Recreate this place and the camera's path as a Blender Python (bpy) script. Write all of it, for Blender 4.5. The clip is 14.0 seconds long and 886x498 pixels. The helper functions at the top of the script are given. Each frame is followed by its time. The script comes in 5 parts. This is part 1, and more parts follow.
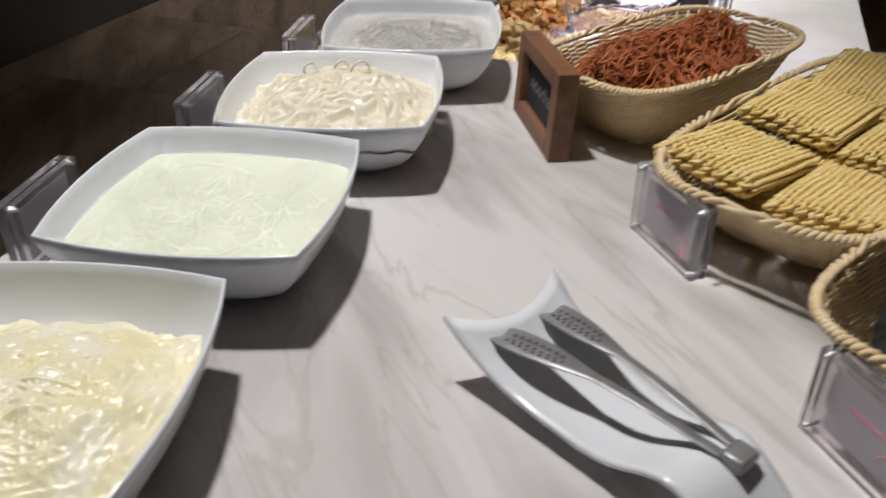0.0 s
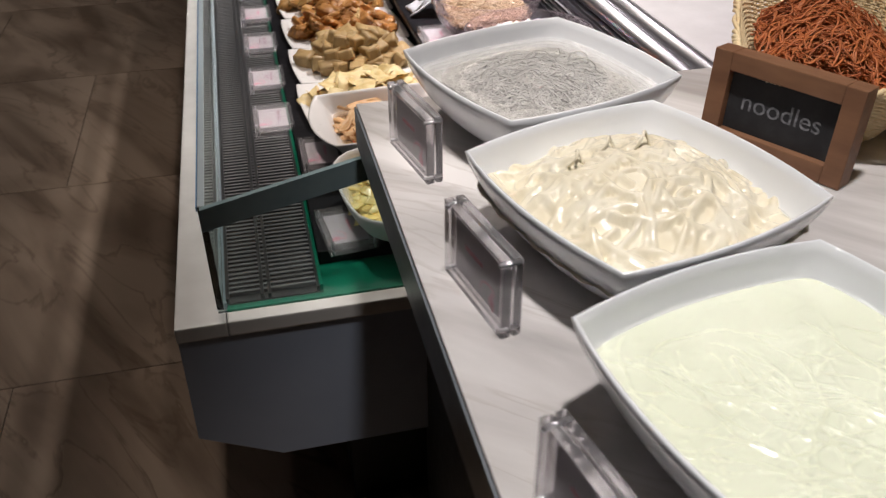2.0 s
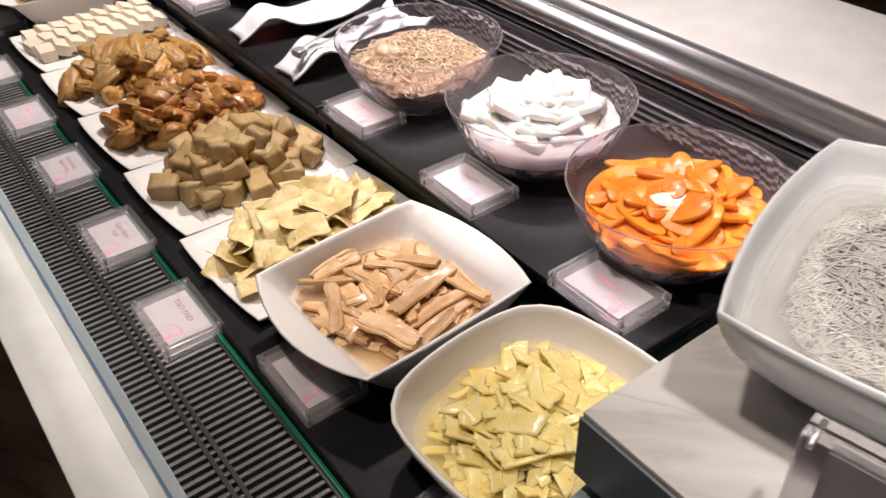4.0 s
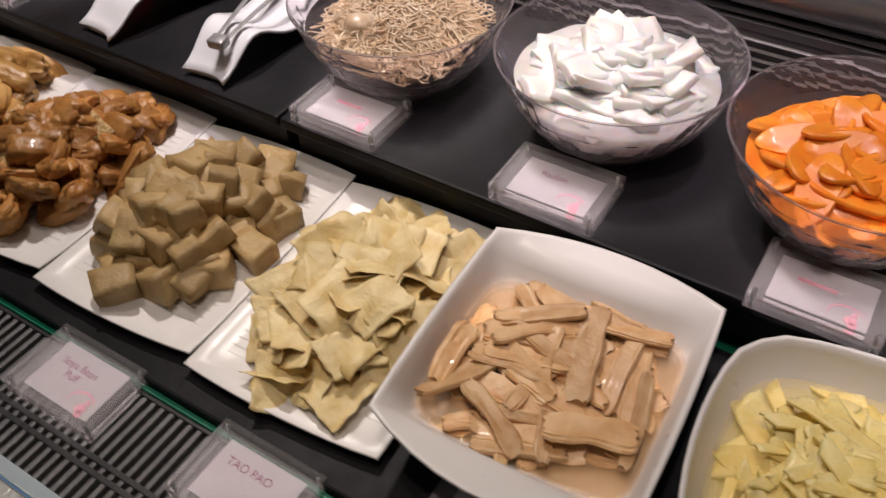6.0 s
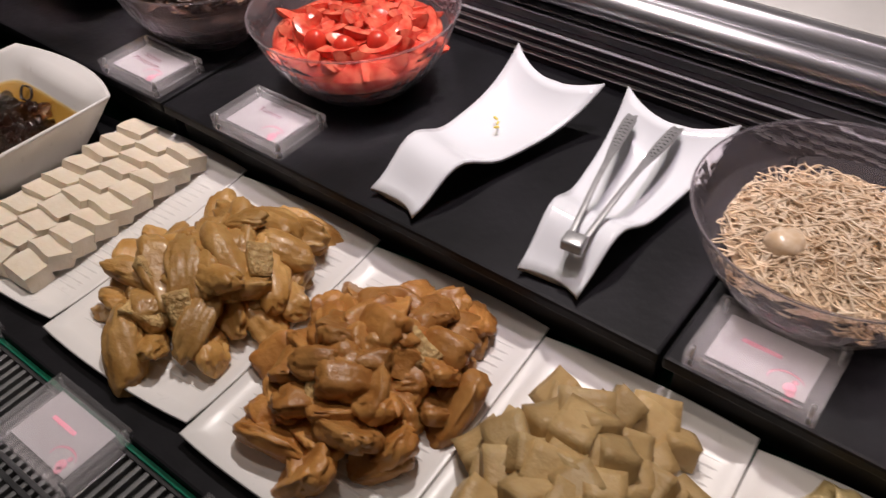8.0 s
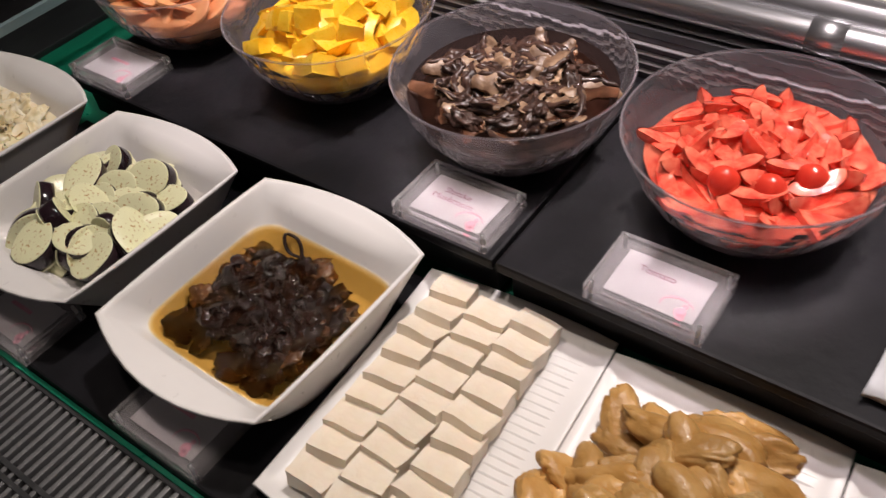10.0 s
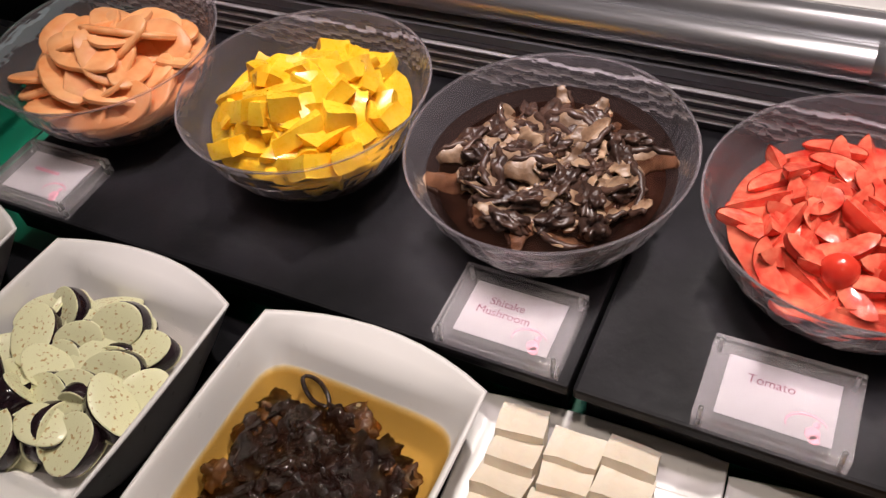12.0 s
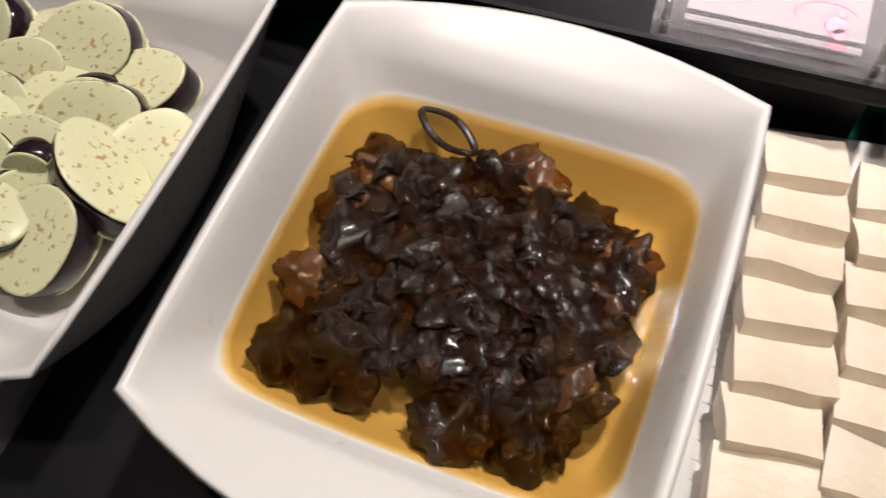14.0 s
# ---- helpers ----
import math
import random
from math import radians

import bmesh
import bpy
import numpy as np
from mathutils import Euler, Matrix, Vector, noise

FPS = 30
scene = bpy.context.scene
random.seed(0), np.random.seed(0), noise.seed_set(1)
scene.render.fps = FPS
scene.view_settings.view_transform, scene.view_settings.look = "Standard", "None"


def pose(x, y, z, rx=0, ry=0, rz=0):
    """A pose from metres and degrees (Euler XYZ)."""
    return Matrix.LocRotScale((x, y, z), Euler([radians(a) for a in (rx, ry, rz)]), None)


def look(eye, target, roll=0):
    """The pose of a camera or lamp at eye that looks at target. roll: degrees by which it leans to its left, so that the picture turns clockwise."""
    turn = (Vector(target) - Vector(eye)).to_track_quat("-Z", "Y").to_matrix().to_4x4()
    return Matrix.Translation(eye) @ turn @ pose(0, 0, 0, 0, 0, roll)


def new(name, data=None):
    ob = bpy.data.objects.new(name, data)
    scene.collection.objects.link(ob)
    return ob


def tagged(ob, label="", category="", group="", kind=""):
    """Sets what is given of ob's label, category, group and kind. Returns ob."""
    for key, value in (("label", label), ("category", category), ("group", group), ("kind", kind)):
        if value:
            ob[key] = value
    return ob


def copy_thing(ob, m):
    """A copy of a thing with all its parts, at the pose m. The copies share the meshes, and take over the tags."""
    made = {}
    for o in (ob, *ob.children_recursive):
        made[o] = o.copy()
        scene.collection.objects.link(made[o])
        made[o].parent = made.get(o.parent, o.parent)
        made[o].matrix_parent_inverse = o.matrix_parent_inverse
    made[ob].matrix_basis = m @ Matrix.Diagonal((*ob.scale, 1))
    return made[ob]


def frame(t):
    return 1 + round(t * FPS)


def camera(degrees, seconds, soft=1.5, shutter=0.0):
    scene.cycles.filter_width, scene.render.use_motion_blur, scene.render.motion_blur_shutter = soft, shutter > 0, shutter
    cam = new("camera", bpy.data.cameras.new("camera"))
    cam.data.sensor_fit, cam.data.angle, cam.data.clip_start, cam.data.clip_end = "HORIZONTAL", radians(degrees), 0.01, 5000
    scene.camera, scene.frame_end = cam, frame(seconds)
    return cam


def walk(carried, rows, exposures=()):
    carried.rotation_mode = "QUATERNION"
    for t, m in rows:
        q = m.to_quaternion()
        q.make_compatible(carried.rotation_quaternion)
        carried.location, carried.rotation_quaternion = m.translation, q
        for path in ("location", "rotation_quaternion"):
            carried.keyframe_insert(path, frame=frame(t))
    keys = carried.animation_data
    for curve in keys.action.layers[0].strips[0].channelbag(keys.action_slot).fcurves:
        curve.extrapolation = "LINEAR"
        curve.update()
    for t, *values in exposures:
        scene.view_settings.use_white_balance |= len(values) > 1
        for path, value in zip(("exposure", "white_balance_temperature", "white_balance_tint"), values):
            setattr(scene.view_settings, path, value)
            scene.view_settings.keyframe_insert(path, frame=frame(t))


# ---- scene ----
cam = camera(55.5, 14.0, 1.3, 0.3)
PATH = [
    (0, (0.738, -1.387, 1.429), (0.176, 0.22, 0.38), 0.3),
    (0.5, (0.543, -1.375, 1.407), (0.022, 0.163, 0.239), -0.3),
    (1, (0.327, -1.255, 1.413), (-0.051, 0.282, 0.189), -1.4),
    (1.5, (0.124, -1.155, 1.422), (0.123, 0.461, 0.244), -0.4),
    (2, (-0.138, -1.092, 1.435), (0.24, 0.521, 0.314), -0.4),
    (2.5, (-0.253, -0.912, 1.422), (0.33, 0.651, 0.319), -1.1),
    (3, (-0.29, -0.63, 1.423), (0.425, 0.886, 0.332), -1.2),
    (5.5, (-0.319, 0.162, 1.316), (0.763, 1.01, -0.137), -2.3),
    (6, (-0.332, 0.309, 1.329), (0.824, 1.089, -0.106), -2.6),
    (6.5, (-0.368, 0.414, 1.343), (0.86, 1.186, -0.034), -3.4),
    (7, (-0.368, 0.499, 1.349), (0.875, 1.319, 0.015), -3.1),
    (7.5, (-0.311, 0.659, 1.341), (0.873, 1.547, -0.004), -3.2),
    (8, (-0.243, 0.787, 1.329), (0.862, 1.722, -0.051), -3.4),
    (8.5, (-0.233, 0.886, 1.332), (0.825, 1.859, -0.06), -4.7),
    (9, (-0.275, 1.058, 1.345), (0.829, 2.009, -0.025), -5.4),
    (11.5, (-0.119, 1.549, 1.338), (0.853, 2.427, -0.172), -12.0),
    (12, (-0.11, 1.576, 1.351), (1.007, 2.297, -0.143), -10.0),
    (12.5, (-0.119, 1.625, 1.285), (0.973, 2.241, -0.272), -9.8),
    (13, (-0.176, 1.721, 1.15), (0.93, 2.207, -0.445), -5.9),
    (13.5, (-0.122, 1.762, 1.039), (0.908, 2.228, -0.611), -8.0),
    (14, (-0.066, 1.821, 1.06), (0.771, 2.275, -0.698), -9.3),
]
EXPOSURES = [(0, 0.18, 6050, 8), (0.6, -0.02, 6050, 7), (1.1, -0.06, 6500, 10), (2, 0.24, 6250, 10), (3, 0.52, 6350, 10), (5.5, -0.26, 6650, 13), (7.5, -0.54, 6500, 13), (8.5, -0.46, 6500, 13), (9, -0.38, 6500, 13), (11.5, -0.27, 6600, 12), (12.5, -0.36, 6600, 12), (13.2, -0.18, 6450, 11), (14, -0.08, 6400, 9)]
walk(cam, [(t, look(eye, target, roll)) for t, eye, target, roll in PATH], EXPOSURES)


# ---- world and light ----
world = bpy.data.worlds.new("world")
scene.world = world
world.use_nodes = True
world.node_tree.nodes["Background"].inputs[0].default_value = (0.9, 0.82, 0.74, 1)
world.node_tree.nodes["Background"].inputs[1].default_value = 0.03


def spot(name, eye, target, watts, degrees, blend, radius, color):
    lamp = bpy.data.lights.new(name, "SPOT")
    lamp.energy, lamp.spot_size, lamp.spot_blend, lamp.shadow_soft_size, lamp.color = watts, radians(degrees), blend, radius, color
    ob = new(name, lamp)
    ob.matrix_world = look(eye, target)
    return ob


WARM, AMBER, PINK = (1.0, 0.92, 0.86), (1.0, 0.87, 0.76), (1.0, 0.86, 0.92)
LAMPS = [
    ((0.12, -0.55, 2.75), (0.42, -0.60, 0.92), 114, 54, 0.6, WARM),
    ((-0.30, 0.44, 2.75), (0.15, 0.32, 0.65), 58, 44, 0.7, AMBER),
    ((0.76, 0.50, 2.75), (0.64, 0.47, 0.72), 112, 32, 1.0, PINK),
    ((0.62, 1.15, 2.75), (0.56, 1.17, 0.70), 135, 26, 1.0, PINK),
    ((0.62, 1.66, 2.75), (0.55, 1.66, 0.70), 100, 24, 1.0, PINK),
    ((0.62, 2.12, 2.75), (0.60, 2.12, 0.70), 120, 26, 1.0, PINK),
    ((0.20, 1.25, 2.75), (0.15, 1.25, 0.62), 34, 50, 0.6, AMBER),
    ((0.20, 2.15, 2.75), (0.15, 2.15, 0.62), 40, 48, 0.6, AMBER),
    # two unseen lamps added to brighten the aisle floor
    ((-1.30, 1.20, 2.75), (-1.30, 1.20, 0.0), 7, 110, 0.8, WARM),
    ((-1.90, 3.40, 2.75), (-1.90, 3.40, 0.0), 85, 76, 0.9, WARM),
    # an added lamp, out of view, that brightens the rail and back ledge
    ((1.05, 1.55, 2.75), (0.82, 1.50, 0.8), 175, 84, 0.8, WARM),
]
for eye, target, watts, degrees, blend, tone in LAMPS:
    spot("unseen_spot_lamp", eye, target, watts, degrees, blend, 0.07, tone)


# ---- materials ----
def material(name, color, rough=0.5, metal=0.0, second=None, scale=20.0, bump=0.0, bump_scale=None, coat=0.0,
             transmission=0.0, ior=1.45, random_tint=0.0, detail=6.0, sss=0.0, stretch=(1, 1, 1), alpha=1.0, contrast=(0.35, 0.65)):
    m = bpy.data.materials.new(name)
    m.use_nodes = True
    t = m.node_tree
    b = t.nodes["Principled BSDF"]
    b.inputs["Base Color"].default_value = (*color, 1)
    b.inputs["Roughness"].default_value = rough
    b.inputs["Metallic"].default_value = metal
    b.inputs["Coat Weight"].default_value = coat
    b.inputs["Coat Roughness"].default_value = 0.08
    b.inputs["Transmission Weight"].default_value = transmission
    b.inputs["IOR"].default_value = ior
    b.inputs["Alpha"].default_value = alpha
    if sss:
        b.inputs["Subsurface Weight"].default_value = sss
        b.inputs["Subsurface Radius"].default_value = (0.008, 0.005, 0.003)
        b.inputs["Subsurface Scale"].default_value = 0.6
    coord = t.nodes.new("ShaderNodeTexCoord")
    mapping = t.nodes.new("ShaderNodeMapping")
    mapping.inputs["Scale"].default_value = stretch
    t.links.new(coord.outputs["Object"], mapping.inputs["Vector"])
    out = None
    if second:
        n = t.nodes.new("ShaderNodeTexNoise")
        n.inputs["Scale"].default_value, n.inputs["Detail"].default_value = scale, detail
        t.links.new(mapping.outputs[0], n.inputs["Vector"])
        ramp = t.nodes.new("ShaderNodeValToRGB")
        ramp.color_ramp.elements[0].position, ramp.color_ramp.elements[1].position = contrast
        ramp.color_ramp.elements[0].color, ramp.color_ramp.elements[1].color = (*color, 1), (*second, 1)
        t.links.new(n.outputs["Fac"], ramp.inputs[0])
        out = ramp.outputs[0]
        # fine grain in the gloss
        g = t.nodes.new("ShaderNodeTexNoise")
        g.inputs["Scale"].default_value = scale * 7
        t.links.new(mapping.outputs[0], g.inputs["Vector"])
        r = t.nodes.new("ShaderNodeMapRange")
        r.inputs[3].default_value, r.inputs[4].default_value = max(0.02, rough - 0.08), min(1, rough + 0.1)
        t.links.new(g.outputs["Fac"], r.inputs[0])
        t.links.new(r.outputs[0], b.inputs["Roughness"])
    if random_tint:
        info = t.nodes.new("ShaderNodeObjectInfo")
        hsv = t.nodes.new("ShaderNodeHueSaturation")
        r = t.nodes.new("ShaderNodeMapRange")
        r.inputs[3].default_value, r.inputs[4].default_value = 1 - random_tint, 1 + random_tint
        t.links.new(info.outputs["Random"], r.inputs[0])
        t.links.new(r.outputs[0], hsv.inputs["Value"])
        hsv.inputs["Color"].default_value = (*color, 1)
        if out:
            t.links.new(out, hsv.inputs["Color"])
        out = hsv.outputs[0]
    if out:
        t.links.new(out, b.inputs["Base Color"])
    if bump:
        n = t.nodes.new("ShaderNodeTexNoise")
        n.inputs["Scale"].default_value, n.inputs["Detail"].default_value = bump_scale or scale * 3, 5
        t.links.new(mapping.outputs[0], n.inputs["Vector"])
        bn = t.nodes.new("ShaderNodeBump")
        bn.inputs["Strength"].default_value, bn.inputs["Distance"].default_value = 1.0, bump
        t.links.new(n.outputs["Fac"], bn.inputs["Height"])
        t.links.new(bn.outputs[0], b.inputs["Normal"])
    return m


def veined(name, base, vein, dark, scale, rough, turn, random_tint=0.0, fine=0.22):
    """Stone with long soft veins."""
    m = material(name, base, rough)
    t = m.node_tree
    b = t.nodes["Principled BSDF"]
    mapping = next(n for n in t.nodes if n.type == "MAPPING")
    mapping.inputs["Rotation"].default_value = (0, 0, radians(turn))
    squash = t.nodes.new("ShaderNodeMapping")
    squash.inputs["Scale"].default_value = (0.22, 1, 1)
    t.links.new(mapping.outputs[0], squash.inputs["Vector"])
    if random_tint:
        info = t.nodes.new("ShaderNodeObjectInfo")
        off = t.nodes.new("ShaderNodeVectorMath")
        off.operation = "SCALE"
        off.inputs[0].default_value = (7.0, 5.0, 3.0)
        t.links.new(info.outputs["Random"], off.inputs["Scale"])
        t.links.new(off.outputs[0], mapping.inputs["Location"])
    n1 = t.nodes.new("ShaderNodeTexNoise")
    n1.inputs["Scale"].default_value, n1.inputs["Detail"].default_value, n1.inputs["Distortion"].default_value = scale, 8, 0.7
    n2 = t.nodes.new("ShaderNodeTexNoise")
    n2.inputs["Scale"].default_value, n2.inputs["Detail"].default_value, n2.inputs["Distortion"].default_value = scale * 1.6, 8, 0.9
    for n in (n1, n2):
        t.links.new(squash.outputs[0], n.inputs["Vector"])
    r1 = t.nodes.new("ShaderNodeValToRGB")
    r1.color_ramp.elements[0].position, r1.color_ramp.elements[0].color = 0.34, (*vein, 1)
    r1.color_ramp.elements[1].position, r1.color_ramp.elements[1].color = 0.58, (*base, 1)
    r2 = t.nodes.new("ShaderNodeValToRGB")
    r2.color_ramp.elements[0].position, r2.color_ramp.elements[0].color = 0.485, (0, 0, 0, 1)
    r2.color_ramp.elements[1].position, r2.color_ramp.elements[1].color = 0.5, (1, 1, 1, 1)
    e = r2.color_ramp.elements.new(0.53)
    e.color = (0, 0, 0, 1)
    t.links.new(n1.outputs["Fac"], r1.inputs[0])
    t.links.new(n2.outputs["Fac"], r2.inputs[0])
    mix = t.nodes.new("ShaderNodeMix")
    mix.data_type = "RGBA"
    scale_f = t.nodes.new("ShaderNodeMath")
    scale_f.operation = "MULTIPLY"
    scale_f.inputs[1].default_value = fine
    t.links.new(r2.outputs[0], scale_f.inputs[0])
    t.links.new(scale_f.outputs[0], mix.inputs["Factor"])
    t.links.new(r1.outputs[0], mix.inputs["A"])
    mix.inputs["B"].default_value = (*dark, 1)
    t.links.new(mix.outputs["Result"], b.inputs["Base Color"])
    return m


M = {}
M["marble"] = veined("marble", (0.70, 0.68, 0.67), (0.34, 0.32, 0.31), (0.36, 0.32, 0.29), 6.0, 0.24, 45, 0.0, 0.34)
M["floor"] = veined("floor_tile", (0.29, 0.22, 0.165), (0.13, 0.092, 0.065), (0.09, 0.055, 0.035), 5.0, 0.3, 60, 1.0, 0.55)
M["joint"] = material("tile_joint", (0.03, 0.025, 0.02), 0.8)
M["edge"] = material("steel_grey_edge", (0.17, 0.19, 0.21), 0.35, 0.3, (0.22, 0.24, 0.26), 8)
M["steel_plate"] = material("dull_purple_steel", (0.13, 0.125, 0.15), 0.25, 0.6, (0.22, 0.21, 0.25), 30)
M["panel"] = material("grey_blue_laminate", (0.26, 0.30, 0.38), 0.45, 0, (0.29, 0.33, 0.41), 5)
M["solid_white"] = material("white_solid_surface", (0.55, 0.54, 0.52), 0.35, 0, (0.49, 0.48, 0.46), 14)
M["black"] = material("black_recess", (0.012, 0.012, 0.014), 0.6, 0, (0.02, 0.02, 0.022), 6)
M["wall"] = material("dark_wall", (0.12, 0.105, 0.095), 0.7, 0, (0.16, 0.14, 0.125), 1.5)
# ceiling and hidden walls are kept pale to bounce lamp light
M["ceiling"] = material("bounce_ceiling", (0.80, 0.77, 0.73), 0.8, 0, (0.84, 0.81, 0.77), 2)
M["bounce_wall"] = material("bounce_wall", (0.52, 0.48, 0.44), 0.75, 0, (0.58, 0.54, 0.50), 1.5)
M["slate"] = material("black_slate", (0.0065, 0.0065, 0.0075), 0.46, 0, (0.013, 0.0125, 0.015), 9, bump=0.0006, bump_scale=60)
M["slate"].node_tree.nodes["Principled BSDF"].inputs["Specular IOR Level"].default_value = 0.14
M["grille"] = material("black_plastic", (0.03, 0.031, 0.033), 0.3, 0, (0.05, 0.05, 0.052), 30)
M["bar"] = material("grey_bar", (0.12, 0.12, 0.125), 0.3, 0, (0.16, 0.16, 0.165), 40)
M["green"] = material("green_tray", (0.005, 0.16, 0.09), 0.3, 0, (0.004, 0.12, 0.07), 8)
M["steel"] = material("brushed_steel", (0.58, 0.58, 0.60), 0.33, 0.92, (0.55, 0.55, 0.57), 30, stretch=(1, 0.05, 1))
M["bright_steel"] = material("bright_steel", (0.80, 0.79, 0.81), 0.25, 0.4, (0.70, 0.69, 0.71), 30, stretch=(1, 0.05, 1))
M["back_gloss"] = material("glossy_dark_panel", (0.075, 0.065, 0.076), 0.22, 0, (0.11, 0.098, 0.112), 10)
M["tongs"] = material("tong_steel", (0.36, 0.36, 0.36), 0.34, 0.45, (0.29, 0.29, 0.29), 60)
M["hole"] = material("dark_hole", (0.06, 0.06, 0.06), 0.6)
M["porcelain"] = material("white_porcelain", (0.78, 0.80, 0.83), 0.14, 0, (0.76, 0.78, 0.81), 9, coat=0.3)
M["melamine"] = material("white_melamine", (0.80, 0.78, 0.77), 0.3, 0, (0.78, 0.76, 0.75), 9)
M["acrylic"] = material("clear_acrylic", (0.78, 0.76, 0.78), 0.04, 0, transmission=0.92, ior=1.2)
M["glass"] = material("clear_glass", (0.80, 0.90, 0.89), 0.01, 0, transmission=1.0, ior=1.45)
# transmission just under 1: a whitish diffuse share imitates pale haze
M["hazy_bowl_glass"] = material("hazy_bowl_glass", (0.96, 0.90, 0.94), 0.03, 0, transmission=0.965, ior=1.18)
M["glass_edge"] = material("green_glass_edge", (0.19, 0.27, 0.29), 0.15, 0, (0.24, 0.32, 0.34), 12)
# paler than glass_edge: the edge's reflected light is put into the colour
M["pale_edge"] = material("pale_glass_edge", (0.40, 0.48, 0.53), 0.12, 0, (0.50, 0.57, 0.62), 9, stretch=(1, 0.1, 1))
# blue highlight line of the front glass, as a colour
M["blue_highlight"] = material("blue_edge_highlight", (0.10, 0.20, 0.36), 0.2, 0, (0.16, 0.28, 0.44), 9, stretch=(1, 0.1, 1))
M["paper"] = material("white_paper", (0.66, 0.64, 0.66), 0.7, 0, (0.62, 0.60, 0.62), 30)
def let_light_through(m, share):
    """Thin stuff such as paper: part of the light that falls on its back shows on its front."""
    t = m.node_tree
    b, o = t.nodes["Principled BSDF"], t.nodes["Material Output"]
    tr, mix = t.nodes.new("ShaderNodeBsdfTranslucent"), t.nodes.new("ShaderNodeMixShader")
    tr.inputs["Color"].default_value = b.inputs["Base Color"].default_value
    if b.inputs["Base Color"].links:
        t.links.new(b.inputs["Base Color"].links[0].from_socket, tr.inputs["Color"])
    mix.inputs[0].default_value = share
    t.links.new(b.outputs[0], mix.inputs[1])
    t.links.new(tr.outputs[0], mix.inputs[2])
    t.links.new(mix.outputs[0], o.inputs["Surface"])


let_light_through(M["paper"], 0.45)
M["ink"] = material("mauve_ink", (0.25, 0.05, 0.10), 0.7)
M["pink"] = material("pink_ink", (0.75, 0.22, 0.32), 0.7, 0, (0.85, 0.45, 0.52), 60)
M["wood"] = material("walnut_wood", (0.17, 0.08, 0.042), 0.5, 0, (0.25, 0.125, 0.066), 30, bump=0.0003, stretch=(0.3, 1, 1))
M["board"] = material("chalkboard", (0.018, 0.018, 0.02), 0.7, 0, (0.035, 0.035, 0.037), 25)
M["chalk"] = material("chalk", (0.34, 0.34, 0.36), 0.9, 0, (0.10, 0.10, 0.11), 120)
M["wicker"] = material("wicker", (0.74, 0.56, 0.31), 0.5, 0, (0.82, 0.67, 0.42), 60, bump=0.0004)


# ---- building helpers ----
def part(name, bm, mat, parent=None, label="", smooth=True, place=None):
    me = bpy.data.meshes.new(name)
    if not any(e.is_boundary for e in bm.edges):
        bmesh.ops.recalc_face_normals(bm, faces=bm.faces[:])
    bm.normal_update()
    bm.to_mesh(me)
    bm.free()
    me.materials.append(M[mat] if isinstance(mat, str) else mat)
    if smooth:
        for p in me.polygons:
            p.use_smooth = True
    ob = new(name, me)
    if place is not None:
        ob.matrix_basis = place
    if parent is not None:
        ob.parent = parent
    if label:
        ob["label"] = label
    return ob


def thing(name, m, label, category, group=""):
    ob = new(name)
    ob.empty_display_size = 0.05
    ob.matrix_basis = m
    return tagged(ob, label, category, group)


def box(x0, x1, y0, y1, z0, z1, bevel=0.0, bm=None):
    bm2 = bmesh.new()
    bmesh.ops.create_cube(bm2, size=1.0, matrix=Matrix.Translation(((x0 + x1) / 2, (y0 + y1) / 2, (z0 + z1) / 2)) @ Matrix.Diagonal((x1 - x0, y1 - y0, z1 - z0, 1)))
    if bevel:
        bmesh.ops.bevel(bm2, geom=bm2.edges[:], offset=bevel, segments=2, affect="EDGES", profile=0.6)
    if bm is None:
        return bm2
    me = bpy.data.meshes.new("tmp")
    bm2.to_mesh(me)
    bm2.free()
    bm.from_mesh(me)
    bpy.data.meshes.remove(me)
    return bm


def structure(name, bm, mat, label, category, smooth=False):
    return tagged(part(name, bm, mat, smooth=smooth), label, category, kind="structure")


def loft(rings, cap0=True, cap1=True, closed=True, bm=None):
    bm = bm or bmesh.new()
    rows = [[bm.verts.new(p) for p in ring] for ring in rings]
    n = len(rows[0])
    for a, b in zip(rows, rows[1:]):
        for i in range(n if closed else n - 1):
            j = (i + 1) % n
            bm.faces.new((a[i], a[j], b[j], b[i]))
    if cap0:
        bm.faces.new(list(reversed(rows[0])))
    if cap1:
        bm.faces.new(rows[-1])
    return bm


def extrude_profile(profile, y0, y1, bm=None):
    """A profile of (x, z) points drawn along y."""
    return loft([[(x, y0, z) for x, z in profile], [(x, y1, z) for x, z in profile]], bm=bm)


def tube(points, radius, sides=8, bm=None, flat=1.0):
    """A round or flattened bar along points."""
    pts = [Vector(p) for p in points]
    rings = []
    up = Vector((0, 0, 1))
    for i, p in enumerate(pts):
        d = (pts[min(i + 1, len(pts) - 1)] - pts[max(i - 1, 0)]).normalized()
        s = d.cross(up)
        s = s.normalized() if s.length > 1e-4 else Vector((1, 0, 0))
        u = s.cross(d)
        r = radius(i / (len(pts) - 1)) if callable(radius) else radius
        rings.append([p + s * math.cos(a) * r + u * math.sin(a) * r * flat for a in [k * math.tau / sides for k in range(sides)]])
    return loft(rings, bm=bm)


